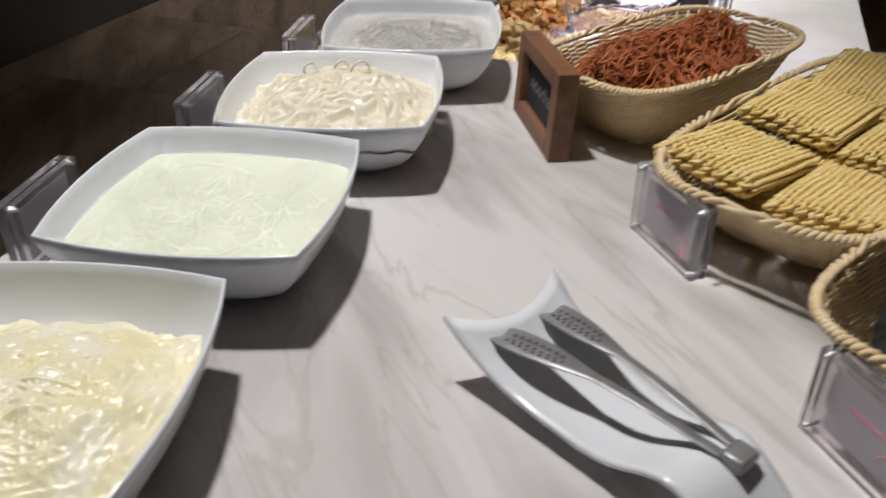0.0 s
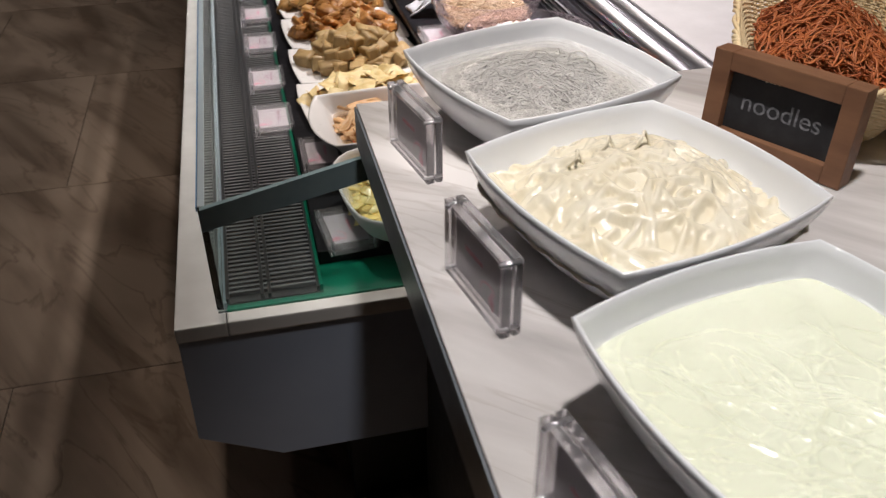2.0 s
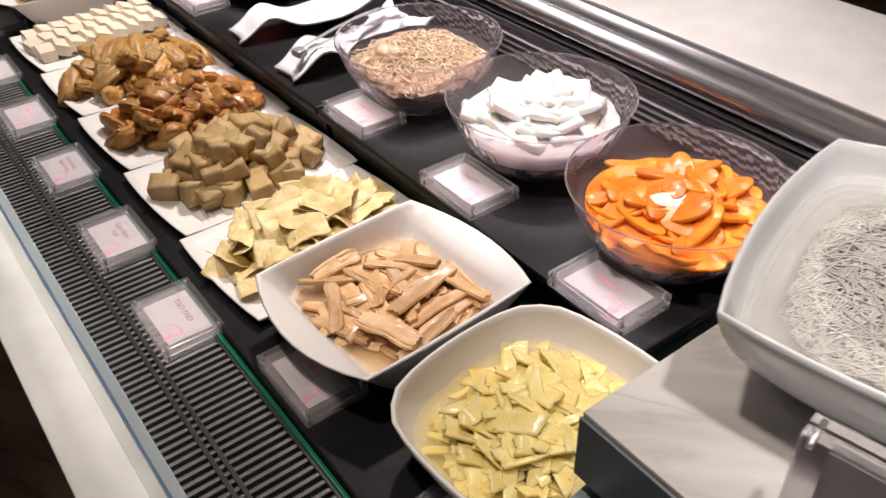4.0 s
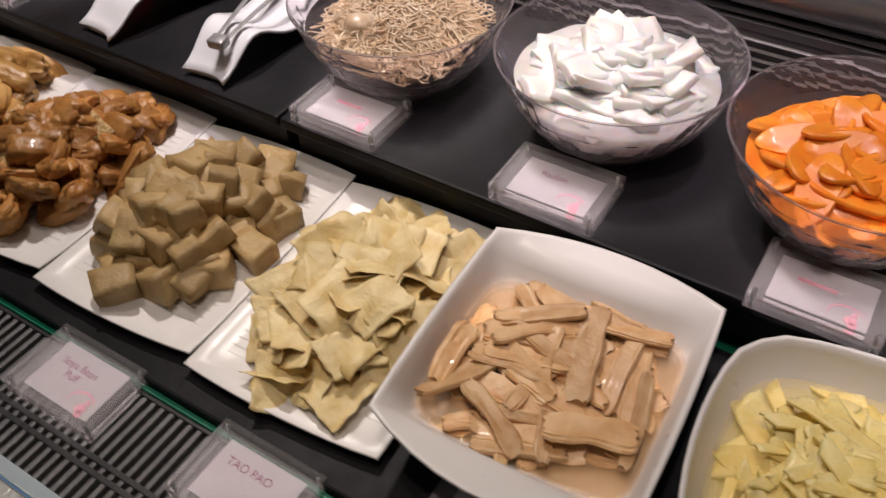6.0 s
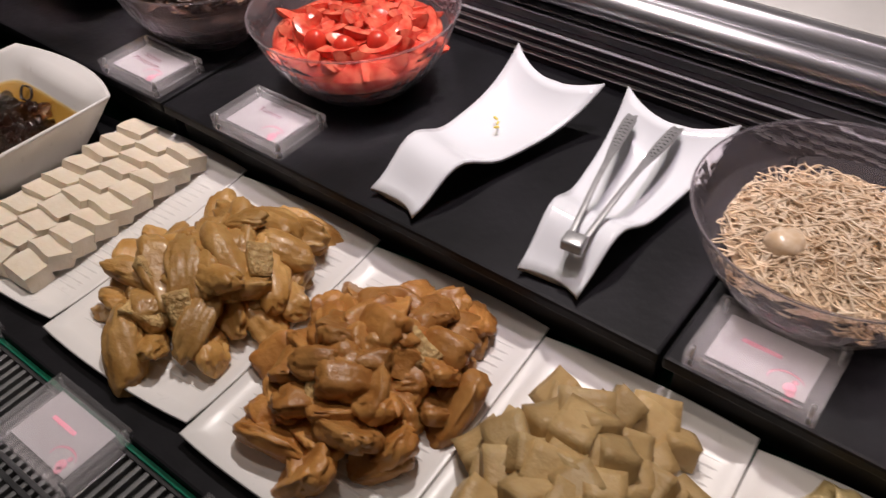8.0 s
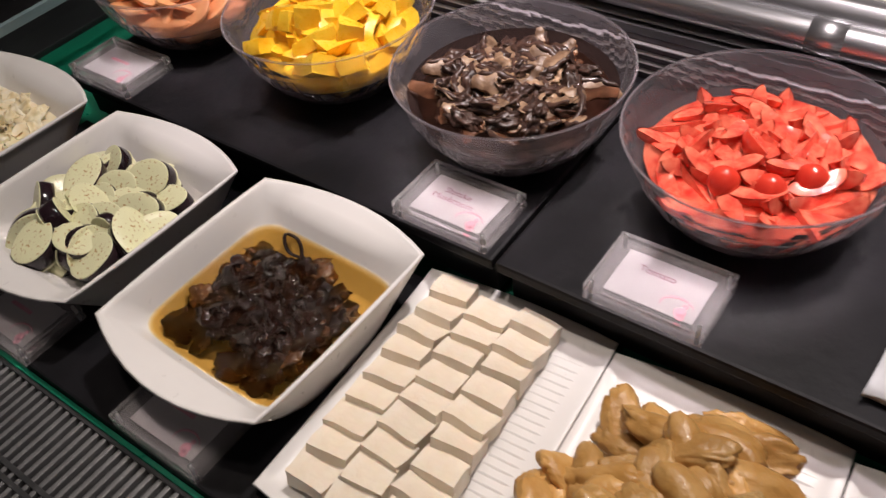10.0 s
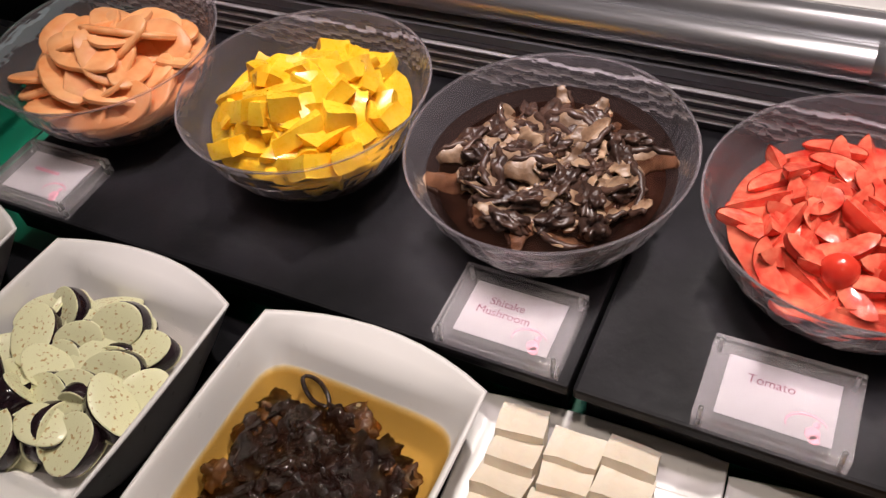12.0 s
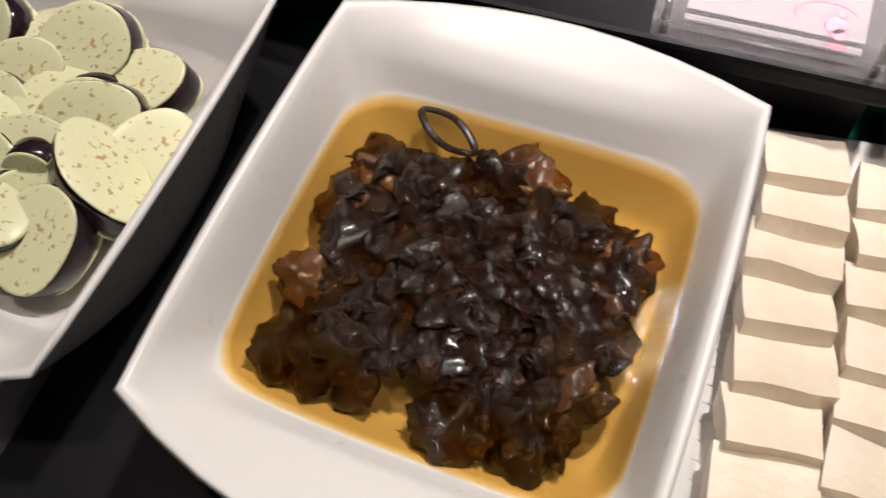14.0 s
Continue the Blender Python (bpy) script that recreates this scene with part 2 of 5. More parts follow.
# ---- the camera's surroundings: room ----
structure("wall_west", box(-2.95, -2.65, -5, 9, 0, 2.9), "wall", "dark wall across the aisle", "wall")
# unseen pale walls and ceiling, added to throw light back on the counters
structure("wall_east", box(3.6, 3.8, -5, 9, 0, 2.9), "bounce_wall", "unseen pale wall behind the counters, bounces light", "wall")
structure("wall_south", box(-2.65, 3.6, -5.2, -5, 0, 2.9), "bounce_wall", "unseen pale end wall, bounces light", "wall")
structure("wall_north", box(-2.65, 3.6, 9, 9.2, 0, 2.9), "bounce_wall", "unseen pale end wall, bounces light", "wall")
structure("ceiling", box(-2.95, 3.8, -5.2, 9.2, 2.9, 3.0), "ceiling", "unseen pale ceiling, bounces light", "ceiling")
floor = structure("floor", box(-2.95, 3.8, -5.2, 9.2, -0.05, -0.006), "joint", "brown marble tile floor with dark joints", "floor")

# ---- counters ----
structure("noodle_counter", box(0.09, 1.75, -2.35, 0.03, 0.0, 0.85), "black", "black body of the noodle counter", "counter")
top = box(0.0, 1.85, -2.4, 0.05, 0.852, 0.92, 0.002)
counter_top = structure("worktop", top, "marble", "white grey-veined marble worktop of the noodle counter", "worktop")
structure("worktop_edge", box(-0.003, -0.0005, -2.4, 0.05, 0.852, 0.915), "edge", "grey edge strip along the marble worktop", "trim")

body = [(-0.316, 0.556), (-0.319, 0.34), (-0.18, 0.268), (0.98, 0.268), (0.98, 0.556)]
structure("display_case_body", extrude_profile(body, 0.012, 3.3), "panel", "grey-blue laminate body of the display case", "display case")
structure("case_plinth", box(-0.05, 0.9, 0.1, 3.2, 0.0, 0.267), "black", "black recessed plinth under the display case", "plinth")
# rim of the case round the well
rim = box(-0.318, -0.236, 0.008, 3.3, 0.557, 0.586, 0.003)
box(-0.235, 0.071, 0.008, 0.036, 0.557, 0.586, 0.003, rim)
structure("case_ledge", rim, "solid_white", "white stone ledge round the display case", "ledge")
structure("case_end_block", box(-0.235, 0.66, 2.74, 3.3, 0.557, 0.6, 0.003), "black", "dark end of the display case", "display case")
structure("well_floor", box(-0.234, 0.68, 0.037, 2.738, 0.557, 0.59), "green", "green tray on the floor of the display well", "tray")
structure("well_back", box(0.655, 0.675, 0.037, 2.738, 0.591, 0.75), "back_gloss", "black back panel of the display well", "panel")
structure("well_back_trim", box(0.652, 0.672, 0.037, 2.738, 0.751, 0.762), "steel", "steel trim on the back panel", "trim")
structure("well_back_trim_2", box(0.656, 0.676, 0.037, 2.738, 0.7675, 0.7685), "steel", "thin steel line on the back panel", "trim")
for z in (0.700, 0.713, 0.726, 0.739):
    tagged(part("steel_fin", box(0.6475, 0.6545, 0.037, 2.738, z, z + 0.0018, 0.0005), "bright_steel", smooth=False), "thin bright steel fin along the back of the well", "steel fin", "fins of the back panel")
# rail and back ledge behind the well
structure("rail", tube([(0.676, 0.06, 0.792), (0.676, 2.74, 0.792)], 0.02, 20), "steel", "polished round steel rail behind the display", "rail", True)
fascia = [(0.690, 0.775), (0.697, 0.776), (0.699, 0.802), (0.706, 0.815), (0.716, 0.821), (0.716, 0.826), (0.703, 0.822), (0.693, 0.806)]
structure("rail_fascia", extrude_profile(fascia, 0.06, 2.74), "steel", "curved steel fascia above the rail", "trim", True)
structure("back_ledge", box(0.717, 1.03, 0.205, 3.3, 0.79, 0.828, 0.004), "solid_white", "plain white ledge behind the display case", "ledge")
structure("back_cabinet", box(0.72, 1.02, 0.22, 3.28, 0.0, 0.789), "black", "black cabinet under the white ledge", "cabinet")
for y in (1.52, 2.3):
    tagged(part("rail_sleeve", tube([(0.676, y - 0.02, 0.792), (0.676, y + 0.02, 0.792)], 0.0215, 20), "steel"), "steel sleeve joining two lengths of the rail", "rail joint", "rail joints")

# glass guard
def pane(name, x0, x1, y0, y1, z0, z1, label, edge="glass_edge"):
    t = thing(name, Matrix.Translation((x0, y0, z0)), label, "glass panel", "glass panels of the case")
    p = part("pane", box(0, x1 - x0, 0, y1 - y0, 0, z1 - z0 - 0.0015), "glass", t, smooth=False)
    p.visible_shadow = False
    part("polished_edge", box(0.0005, x1 - x0 - 0.0005, 0.0005, y1 - y0 - 0.0005, z1 - z0 - 0.001, z1 - z0), edge, t, "polished glass edge", False)
    return t

front_glass = pane("glass_guard", -0.250, -0.239, 0.046, 2.74, 0.587, 0.782, "clear front glass guard standing on the white ledge", "pale_edge")
# a coloured strip stands in for the blue highlight on the pane
part("edge_film", box(-0.0025, -0.0003, 0, 2.694, 0.186, 0.1945), "blue_highlight", front_glass, "blue highlight along the glass edge, made as a thin strip", False)
part("base_channel", box(0.0115, 0.0175, 0, 2.694, 0.0005, 0.012), "pale_edge", front_glass, "slim grey channel holding the glass", False)
end_glass = thing("glass_guard", Matrix.Translation((-0.248, 0.034, 0.587)), "clear end glass guard sloping up beside the noodle counter", "glass panel", "glass panels of the case")
def upright(points, y0, y1):
    return loft([[(x, y0, z) for x, z in points], [(x, y1, z) for x, z in points]])
guard = part("pane", upright([(0, 0), (0.548, 0), (0.548, 0.275), (0.0, 0.156)], 0.0, 0.008), "glass", end_glass, smooth=False)
guard.visible_shadow = False
part("top_rail", upright([(0.001, 0.157), (0.548, 0.276), (0.548, 0.318), (0.001, 0.195)], -0.001, 0.009), "glass_edge", end_glass, "thick green-grey glass edge strip", False)

# air grille along the front of the well
grille = thing("air_grille", Matrix.Translation((-0.145, 0.05, 0.591)), "black slotted air grille along the front of the well", "air grille")
part("tray", box(-0.085, 0.064, 0, 2.68, 0, 0.003), "grille", grille, smooth=False)
for x in (-0.086, -0.030, -0.018, 0.062):
    part("side_rail", box(x - 0.003, x + 0.003, 0, 2.68, 0.003, 0.013, 0.001), "grille", grille, smooth=False)
bar_bm = box(-0.085, 0.062, -0.0028, 0.0028, 0.003, 0.011, 0.001)
bar = part("bar", bar_bm, "bar", grille, smooth=False, place=Matrix.Translation((0, 0.02, 0)))
for i in range(1, 205):
    b = new("bar", bar.data)
    b.parent, b.location = grille, (0, 0.02 + i * 0.0129, 0)

# fittings at the two ends of the well
end_tray = thing("end_plate", Matrix.Translation((0.37, 0.045, 0.591)), "dark grey metal plate with holes at the end of the well", "metal plate")
part("plate", box(0.015, 0.275, 0, 0.155, 0, 0.055, 0.003), "steel_plate", end_tray, smooth=False)
for i in range(3):
    h = bmesh.new()
    bmesh.ops.create_circle(h, cap_ends=True, radius=0.004, segments=12)
    part("hole", h, "hole", end_tray, place=Matrix.Translation((0.06 + 0.07 * i, 0.1, 0.0555)))
far_glass = thing("glass_guard", Matrix.Translation((-0.235, 2.615, 0.591)), "clear glass guard across the far end of the well", "glass panel", "glass panels of the case")
fg = part("pane", box(0, 0.88, 0, 0.008, 0, 0.125), "glass", far_glass, smooth=False)
fg.visible_shadow = False
part("polished_edge", box(0, 0.88, -0.001, 0.009, 0.1255, 0.14), "glass_edge", far_glass, "grey-green polished glass edge", False)

# black shelves
structure("green_strip", box(-0.0815, -0.0755, 0.05, 2.7, 0.5905, 0.607, 0.001), "green", "narrow green edge of the tray beside the grille", "trim")
shelf = thing("lower_shelf", Matrix.Translation((-0.0745, 0.13, 0.591)), "long black slate shelf carrying the plates and bowls", "shelf")
part("slab", box(0, 0.34, 0, 2.33, 0, 0.027, 0.003), "slate", shelf, smooth=False)
for i in range(3):
    y = 0.203 + 0.756 * i
    s = thing("slate_tray", Matrix.Translation((0.272, y, 0.618)), "raised black slate slab with rounded corners", "slate slab", "raised slates")
    part("slab", box(0, 0.38, 0.002, 0.754, 0.056, 0.072, 0.004), "slate", s, smooth=False)
    part("riser", box(0.02, 0.37, 0.01, 0.746, 0, 0.055), "black", s, smooth=False)


# ---- crockery ----
def outline(hx, hy, ax, ay, n=9, soft=0.0):
    pts = []
    for side in range(4):
        for i in range(n):
            v = -1 + 2 * i / n
            bulge = 1 - v * v
            k = 1 - soft * v ** 6
            p = [(hx * k + ax * bulge, hy * v * k), (-hx * v * k, hy * k + ay * bulge), (-hx * k - ax * bulge, -hy * v * k), (hx * v * k, -hy * k - ay * bulge)][side]
            pts.append((p, v, side))
    return pts


def square_bowl(name, m, hx, hy, h, ax, ay, base, label, belly=True, soft=0.0, droop=0.0, mat="porcelain", group="", t=0.004):
    ob = thing(name, m, label, "bowl", group)
    rim_o = outline(hx, hy, ax, ay, soft=soft)
    base_o = outline(base[0], base[1], 0.006, 0.006, soft=0.12 if belly else 0.05)
    mid_o = outline(hx * 0.94, hy * 0.965, 0.002, ay)
    def ring(s, inset, lift):
        out = []
        for ((rx, ry), v, side), ((bx, by), _, _), ((mx, my), _, _) in zip(rim_o, base_o, mid_o):
            f, g = (math.sin(s * math.pi / 2), 1 - math.cos(s * math.pi / 2)) if belly else (s, s ** 1.15)
            if belly:
                f, g = 0.7 * f + 0.3 * s, 0.7 * g + 0.3 * s
            elif s <= 0.82:
                rx, ry, f, g = mx, my, s / 0.82, 0.86 * (s / 0.82) ** 1.1
            else:
                bx, by, f, g = mx, my, (s - 0.82) / 0.18, 0.86 + 0.14 * (s - 0.82) / 0.18
            x, y = bx + (rx - bx) * f, by + (ry - by) * f
            r = math.hypot(x, y)
            k = (r - inset) / r
            z = (h - droop * (1 - v * v) * (side % 2 == 0)) * g + lift * (1 - g)
            out.append((x * k, y * k, z))
        return out
    ss = [0, 0.12, 0.25, 0.4, 0.55, 0.7, 0.82, 0.92, 1.0]
    rings = [ring(0, 0.012, 0)] + [ring(s, 0, 0) for s in ss]
    top = ring(1, t * 0.5, 0)
    rings.append([(x, y, z + 0.0012) for x, y, z in top])
    rings += [ring(s, t, 0.005) for s in reversed(ss)]
    part("shell", loft(rings), mat, ob)
    return ob


def level(hx, hy, ax, ay, base, h, s, t=0.004, belly=True, soft=0.0):
    """The outline inside a square bowl at the profile's step s, and its height."""
    rim_o, base_o = outline(hx, hy, ax, ay, soft=soft), outline(base[0], base[1], 0.006, 0.006, soft=0.12 if belly else 0.05)
    f, g = (math.sin(s * math.pi / 2), 1 - math.cos(s * math.pi / 2)) if belly else (s / 0.82, 0.86 * (s / 0.82) ** 1.1)
    if not belly:
        rim_o = outline(hx * 0.94, hy * 0.965, 0.002, ay)
    if belly:
        f, g = 0.7 * f + 0.3 * s, 0.7 * g + 0.3 * s
    ring = []
    for ((rx, ry), v, side), ((bx, by), _, _) in zip(rim_o, base_o):
        x, y = bx + (rx - bx) * f, by + (ry - by) * f
        k = (math.hypot(x, y) - t + 0.0005) / math.hypot(x, y)
        ring.append((x * k, y * k))
    return ring, h * g


def liquid(name, m, ring, z, mat, label, bumpy=0.0):
    """A still surface filling a bowl to the outline."""
    bm = bmesh.new()
    rows = []
    for k in (1.0, 0.85, 0.65, 0.45, 0.25, 0.08):
        rows.append([(x * k, y * k, z + bumpy * noise.noise(Vector((x * k * 40, y * k * 40, 3)))) for x, y in ring])
    loft(rows, cap0=False, bm=bm)
    bmesh.ops.recalc_face_normals(bm, faces=bm.faces[:])
    ob = part(name, bm, mat, place=m)
    return tagged(ob, label, "liquid")


NOODLE = dict(hx=0.132, hy=0.132, ax=0.016, ay=0.016, base=(0.068, 0.068), h=0.092)
SPOTS = [((0.257, -1.024), 14.7, "pale rice vermicelli"), ((0.237, -0.707), 11.6, "clear noodles in water"), ((0.2345, -0.3975), 16.2, "flat rice noodles"), ((0.2285, -0.0855), 17.0, "grey glass noodles")]
NB = []
for (x, y), turn, what in SPOTS:
    m = pose(x, y, 0.921, 0, 0, turn)
    square_bowl("noodle_bowl", m, NOODLE["hx"], NOODLE["hy"], NOODLE["h"], NOODLE["ax"], NOODLE["ay"], NOODLE["base"], "square white porcelain bowl of " + what, group="noodle bowls")
    NB.append(m)

SERVE = dict(hx=0.128, hy=0.124, ax=0.03, ay=0.004, base=(0.075, 0.098), h=0.078)
SB = {}
for key, x, y, turn, what in (("sticks", 0.113, 0.490, 3, "soaked bean curd sticks"), ("fungus", 0.114, 1.908, -1.5, "black fungus in amber water"), ("eggplant", 0.114, 2.196, -2, "sliced eggplant"), ("white", 0.122, 2.507, -4, "white shredded fungus")):
    m = pose(x, y, 0.619, 0, 0, turn)
    square_bowl("serving_bowl", m, SERVE["hx"], SERVE["hy"], SERVE["h"], SERVE["ax"], SERVE["ay"], SERVE["base"], "white square bowl with flared lips holding " + what, belly=False, droop=0.008, mat="melamine", group="serving bowls", t=0.006)
    SB[key] = m
BAM = dict(hx=0.128, hy=0.128, ax=0.016, ay=0.020, base=(0.07, 0.07), h=0.08)
SB["bamboo"] = pose(0.120, 0.206, 0.619, 0, 0, 5)
square_bowl("serving_bowl", SB["bamboo"], BAM["hx"], BAM["hy"], BAM["h"], BAM["ax"], BAM["ay"], BAM["base"], "rounded square white bowl of bamboo shoot slices", soft=0.08, mat="melamine", group="serving bowls", t=0.005)


def glass_bowl(x, y, what, z=0.691):
    ob = thing("glass_bowl", Matrix.Translation((x, y, z)), "clear faceted glass bowl of " + what, "glass bowl", "glass bowls")
    n = 64
    prof = [(0.052, 0.0), (0.062, 0.001), (0.078, 0.012), (0.098, 0.032), (0.115, 0.055), (0.1265, 0.078), (0.134, 0.1), (0.1385, 0.1125), (0.14, 0.1155)]
    inner = [(0.1382, 0.1155), (0.1360, 0.1115), (0.1310, 0.1), (0.1235, 0.078), (0.112, 0.0555), (0.0945, 0.034), (0.074, 0.0155), (0.05, 0.0055)]
    rings = []
    for k, (r, h) in enumerate(prof + inner):
        cut = (0.0, 0.0, 0.0, 0.0006, 0.0009, 0.0011, 0.0011, 0.0, 0.0)[k] if k < len(prof) else 0.0
        ring = []
        for i in range(n):
            saw = abs(((i / 4 + 0.5 * (k % 2)) % 1.0) - 0.5) * 4 - 1
            q = r + cut * saw - cut * 0.4
            ring.append((q * math.cos(i * math.tau / n), q * math.sin(i * math.tau / n), h))
        rings.append(ring)
    bm = loft(rings)
    ob2 = part("shell", bm, "hazy_bowl_glass", ob, smooth=False)
    ob2.visible_shadow = False
    lip = part("rim", tube([(0.1392 * math.cos(i * math.tau / n), 0.1392 * math.sin(i * math.tau / n), 0.1165) for i in range(n + 1)], 0.0014, 6), "hazy_bowl_glass", ob, "thin rounded glass rim")
    lip.visible_shadow = False
    return Matrix.Translation((x, y, z))


GB = {k: glass_bowl(x, y, w) for k, x, y, w in (("carrot", 0.429, 0.311, "carrot slices in water"), ("radish", 0.450, 0.588, "white radish slices"), ("sprout", 0.432, 0.870, "bean sprouts in water"),
      ("tomato", 0.468, 1.516, "cut tomatoes"), ("mushroom", 0.452, 1.800, "shiitake mushroom slices in water"), ("mango", 0.460, 2.084, "yellow pumpkin pieces"), ("sweet", 0.460, 2.372, "sweet potato slices"))}
CIRCLE = [(0.12 * math.cos(i * math.tau / 36), 0.12 * math.sin(i * math.tau / 36)) for i in range(36)]


def rib_mesh(hy):
    return loft([[(-0.003, y, -0.0008), (-0.0012, y, 0.0003), (0, y, 0.0006), (0.0012, y, 0.0003), (0.003, y, -0.0008)] for y in (-hy + 0.014, hy - 0.014)])


def plate(y0, y1, what, m=None):
    """A flat oblong plate with turned-up edges, its long side across the shelf."""
    hy = (y1 - y0) / 2 + 0.0011
    ob = thing("oblong_plate", pose(0.119, (y0 + y1) / 2 + 0.009, 0.619, 0, 0, 3), "white oblong ribbed plate of " + what, "plate", "oblong plates")
    rings = []
    def ring(hx, w, z, bow, lift):
        pts = []
        for (p, v, side) in outline(hx, w, bow, 0.0, soft=0.006):
            pts.append((p[0], p[1], z + lift * min(1, abs(p[0]) / 0.155) ** 4))
        return pts
    rings = [ring(0.12, hy - 0.025, 0, 0.004, 0), ring(0.143, hy - 0.006, 0.002, 0.006, 0), ring(0.160, hy, 0.009, 0.006, 0.004), ring(0.158, hy - 0.002, 0.0105, 0.006, 0.004), ring(0.138, hy - 0.013, 0.005, 0.006, 0), ring(0.11, hy - 0.03, 0.0042, 0.004, 0)]
    part("dish", loft(rings), "melamine", ob)
    for i in range(26):
        x = -0.13 + i * 0.0104
        part("rib", rib_mesh(hy), "melamine", ob, place=Matrix.Translation((x, 0, 0.0040)))


PLATES = [(0.594, 0.831, "yuba sheets"), (0.834, 1.068, "fried tofu cubes"), (1.071, 1.310, "brown tofu puffs"), (1.313, 1.549, "golden tofu puffs"), (1.552, 1.786, "tofu slices")]
for p in PLATES:
    plate(*p)


def spoon_rest(m, label, length=0.29, w0=0.036, w1=0.072):
    ob = thing("spoon_rest", m, label, "spoon rest", "spoon rests")
    n, k = 22, 12
    top, bot = [], []
    for i in range(n + 1):
        u = i / n
        w = w0 + (w1 - w0) * (u ** 1.3)
        z = 0.004 + 0.038 * math.exp(-((u - 0.24) / 0.15) ** 2) + 0.012 * math.exp(-((u - 0.6) / 0.3) ** 2) + 0.045 * max(0, (u - 0.62) / 0.38) ** 2
        if u < 0.08:
            z += 0.004 * u
        x = length * (u - 0.5)
        row, low = [], []
        for j in range(k + 1):
            v = -1 + 2 * j / k
            cup = 0.014 * v * v * max(0, (u - 0.25)) + 0.004 * v * v
            pull = -0.022 * (1 - v * v) * max(0, (u - 0.75) / 0.25) ** 1.5 + 0.012 * (1 - v * v) * max(0, (0.15 - u) / 0.15)
            row.append((x + pull, w * v, z + cup))
            low.append((x + pull, w * v, max(0.0, z + cup - 0.005)))
        top.append(row)
        bot.append(low)
    bm = bmesh.new()
    rings = [t + list(reversed(b)) for t, b in zip(top, bot)]
    loft(rings, bm=bm)
    part("rest", bm, "porcelain", ob)
    return ob


rests = [spoon_rest(pose(0.428, 1.095, 0.691, 0, 0, 0), "white wave-shaped porcelain spoon rest holding steel tongs"),
         spoon_rest(pose(0.43, 1.287, 0.691, 0, 0, -9), "white wave-shaped porcelain spoon rest with a few yellow crumbs"),
         spoon_rest(pose(0.708, -0.848, 0.921, 0, 0, 146), "white wave-shaped porcelain spoon rest on the marble worktop", 0.32, 0.040, 0.067)]
for dx, dy, turn in ((0, 0, 20), (0.007, 0.008, 70), (-0.008, -0.004, 130)):
    tagged(part("crumb", box(-0.0035, 0.0035, -0.0015, 0.0015, 0, 0.002, 0.0005), material("crumb_yellow", (0.75, 0.6, 0.1), 0.5), place=pose(0.465 + dx, 1.285 + dy, 0.7165, 0, 0, turn)), "small yellow crumb on the spoon rest", "crumb", "crumbs")


def tongs(m, length, spread, label, paddle=0.0065, arm_width=0.005):
    ob = thing("tongs", m, label, "tongs")
    for s in (-1, 1):
        arm = bmesh.new()
        rows = []
        for i in range(19):
            u = i / 18
            x = length * u
            y = s * (0.007 + spread * u)
            w = arm_width if u < 0.55 else arm_width + paddle * math.sin(min(1, (u - 0.55) / 0.42) * math.pi * 0.62) * (1 if u < 0.97 else 0.6)
            z = 0.010 + 0.008 * math.sin(u * math.pi) - 0.004 * u
            rows.append([(x, y - w, z), (x, y, z - 0.0025), (x, y + w, z), (x, y + w * 0.9, z + 0.0014), (x, y, z - 0.0011), (x, y - w * 0.9, z + 0.0014)])
        loft(rows, bm=arm)
        a = part("arm", arm, "tongs", ob)
        for i in range(8):
            for j in range(-1, 2):
                u = 0.69 + i * 0.033 + 0.016 * (j % 2)
                x, y = length * u, s * (0.007 + spread * u) + j * (0.0012 + paddle * 0.46) * (1 - 0.07 * abs(i - 3.5))
                z = 0.010 + 0.008 * math.sin(u * math.pi) - 0.004 * u + (0.0006 if j else -0.0011) + 0.0006
                d = bmesh.new()
                bmesh.ops.create_circle(d, cap_ends=True, radius=0.0008 + paddle * 0.07, segments=8)
                part("hole", d, "hole", a, place=Matrix.Translation((x, y, z)))
    h = box(-0.012, 0.008, -0.012, 0.012, 0.004, 0.017, 0.003)
    part("hinge", h, "tongs", ob)
    return ob


tongs(pose(0.318, 1.085, 0.727, 0, -3, 7), 0.225, 0.021, "stainless steel tongs lying on the spoon rest", 0.0048, 0.0034)
tongs(pose(0.796, -0.884, 0.957, 0, 0, 149), 0.228, 0.024, "stainless steel tongs with perforated paddles on a spoon rest", 0.0125)


# ---- acrylic name cards ----
def words(text, size, parent, x, y, z, mat="ink", turn=0):
    cu = bpy.data.curves.new("lettering", "FONT")
    cu.body, cu.size, cu.extrude, cu.align_x, cu.align_y = text, size, 0.0001, "CENTER", "CENTER"
    tmp = new("lettering_tmp", cu)
    me = bpy.data.meshes.new_from_object(tmp.evaluated_get(bpy.context.evaluated_depsgraph_get()))
    bpy.data.objects.remove(tmp)
    bpy.data.curves.remove(cu)
    me.materials.clear()
    me.materials.append(M[mat])
    ob = new("lettering", me)
    ob.parent = parent
    ob.matrix_basis = pose(x, y, z, 0, 0, turn)
    return ob


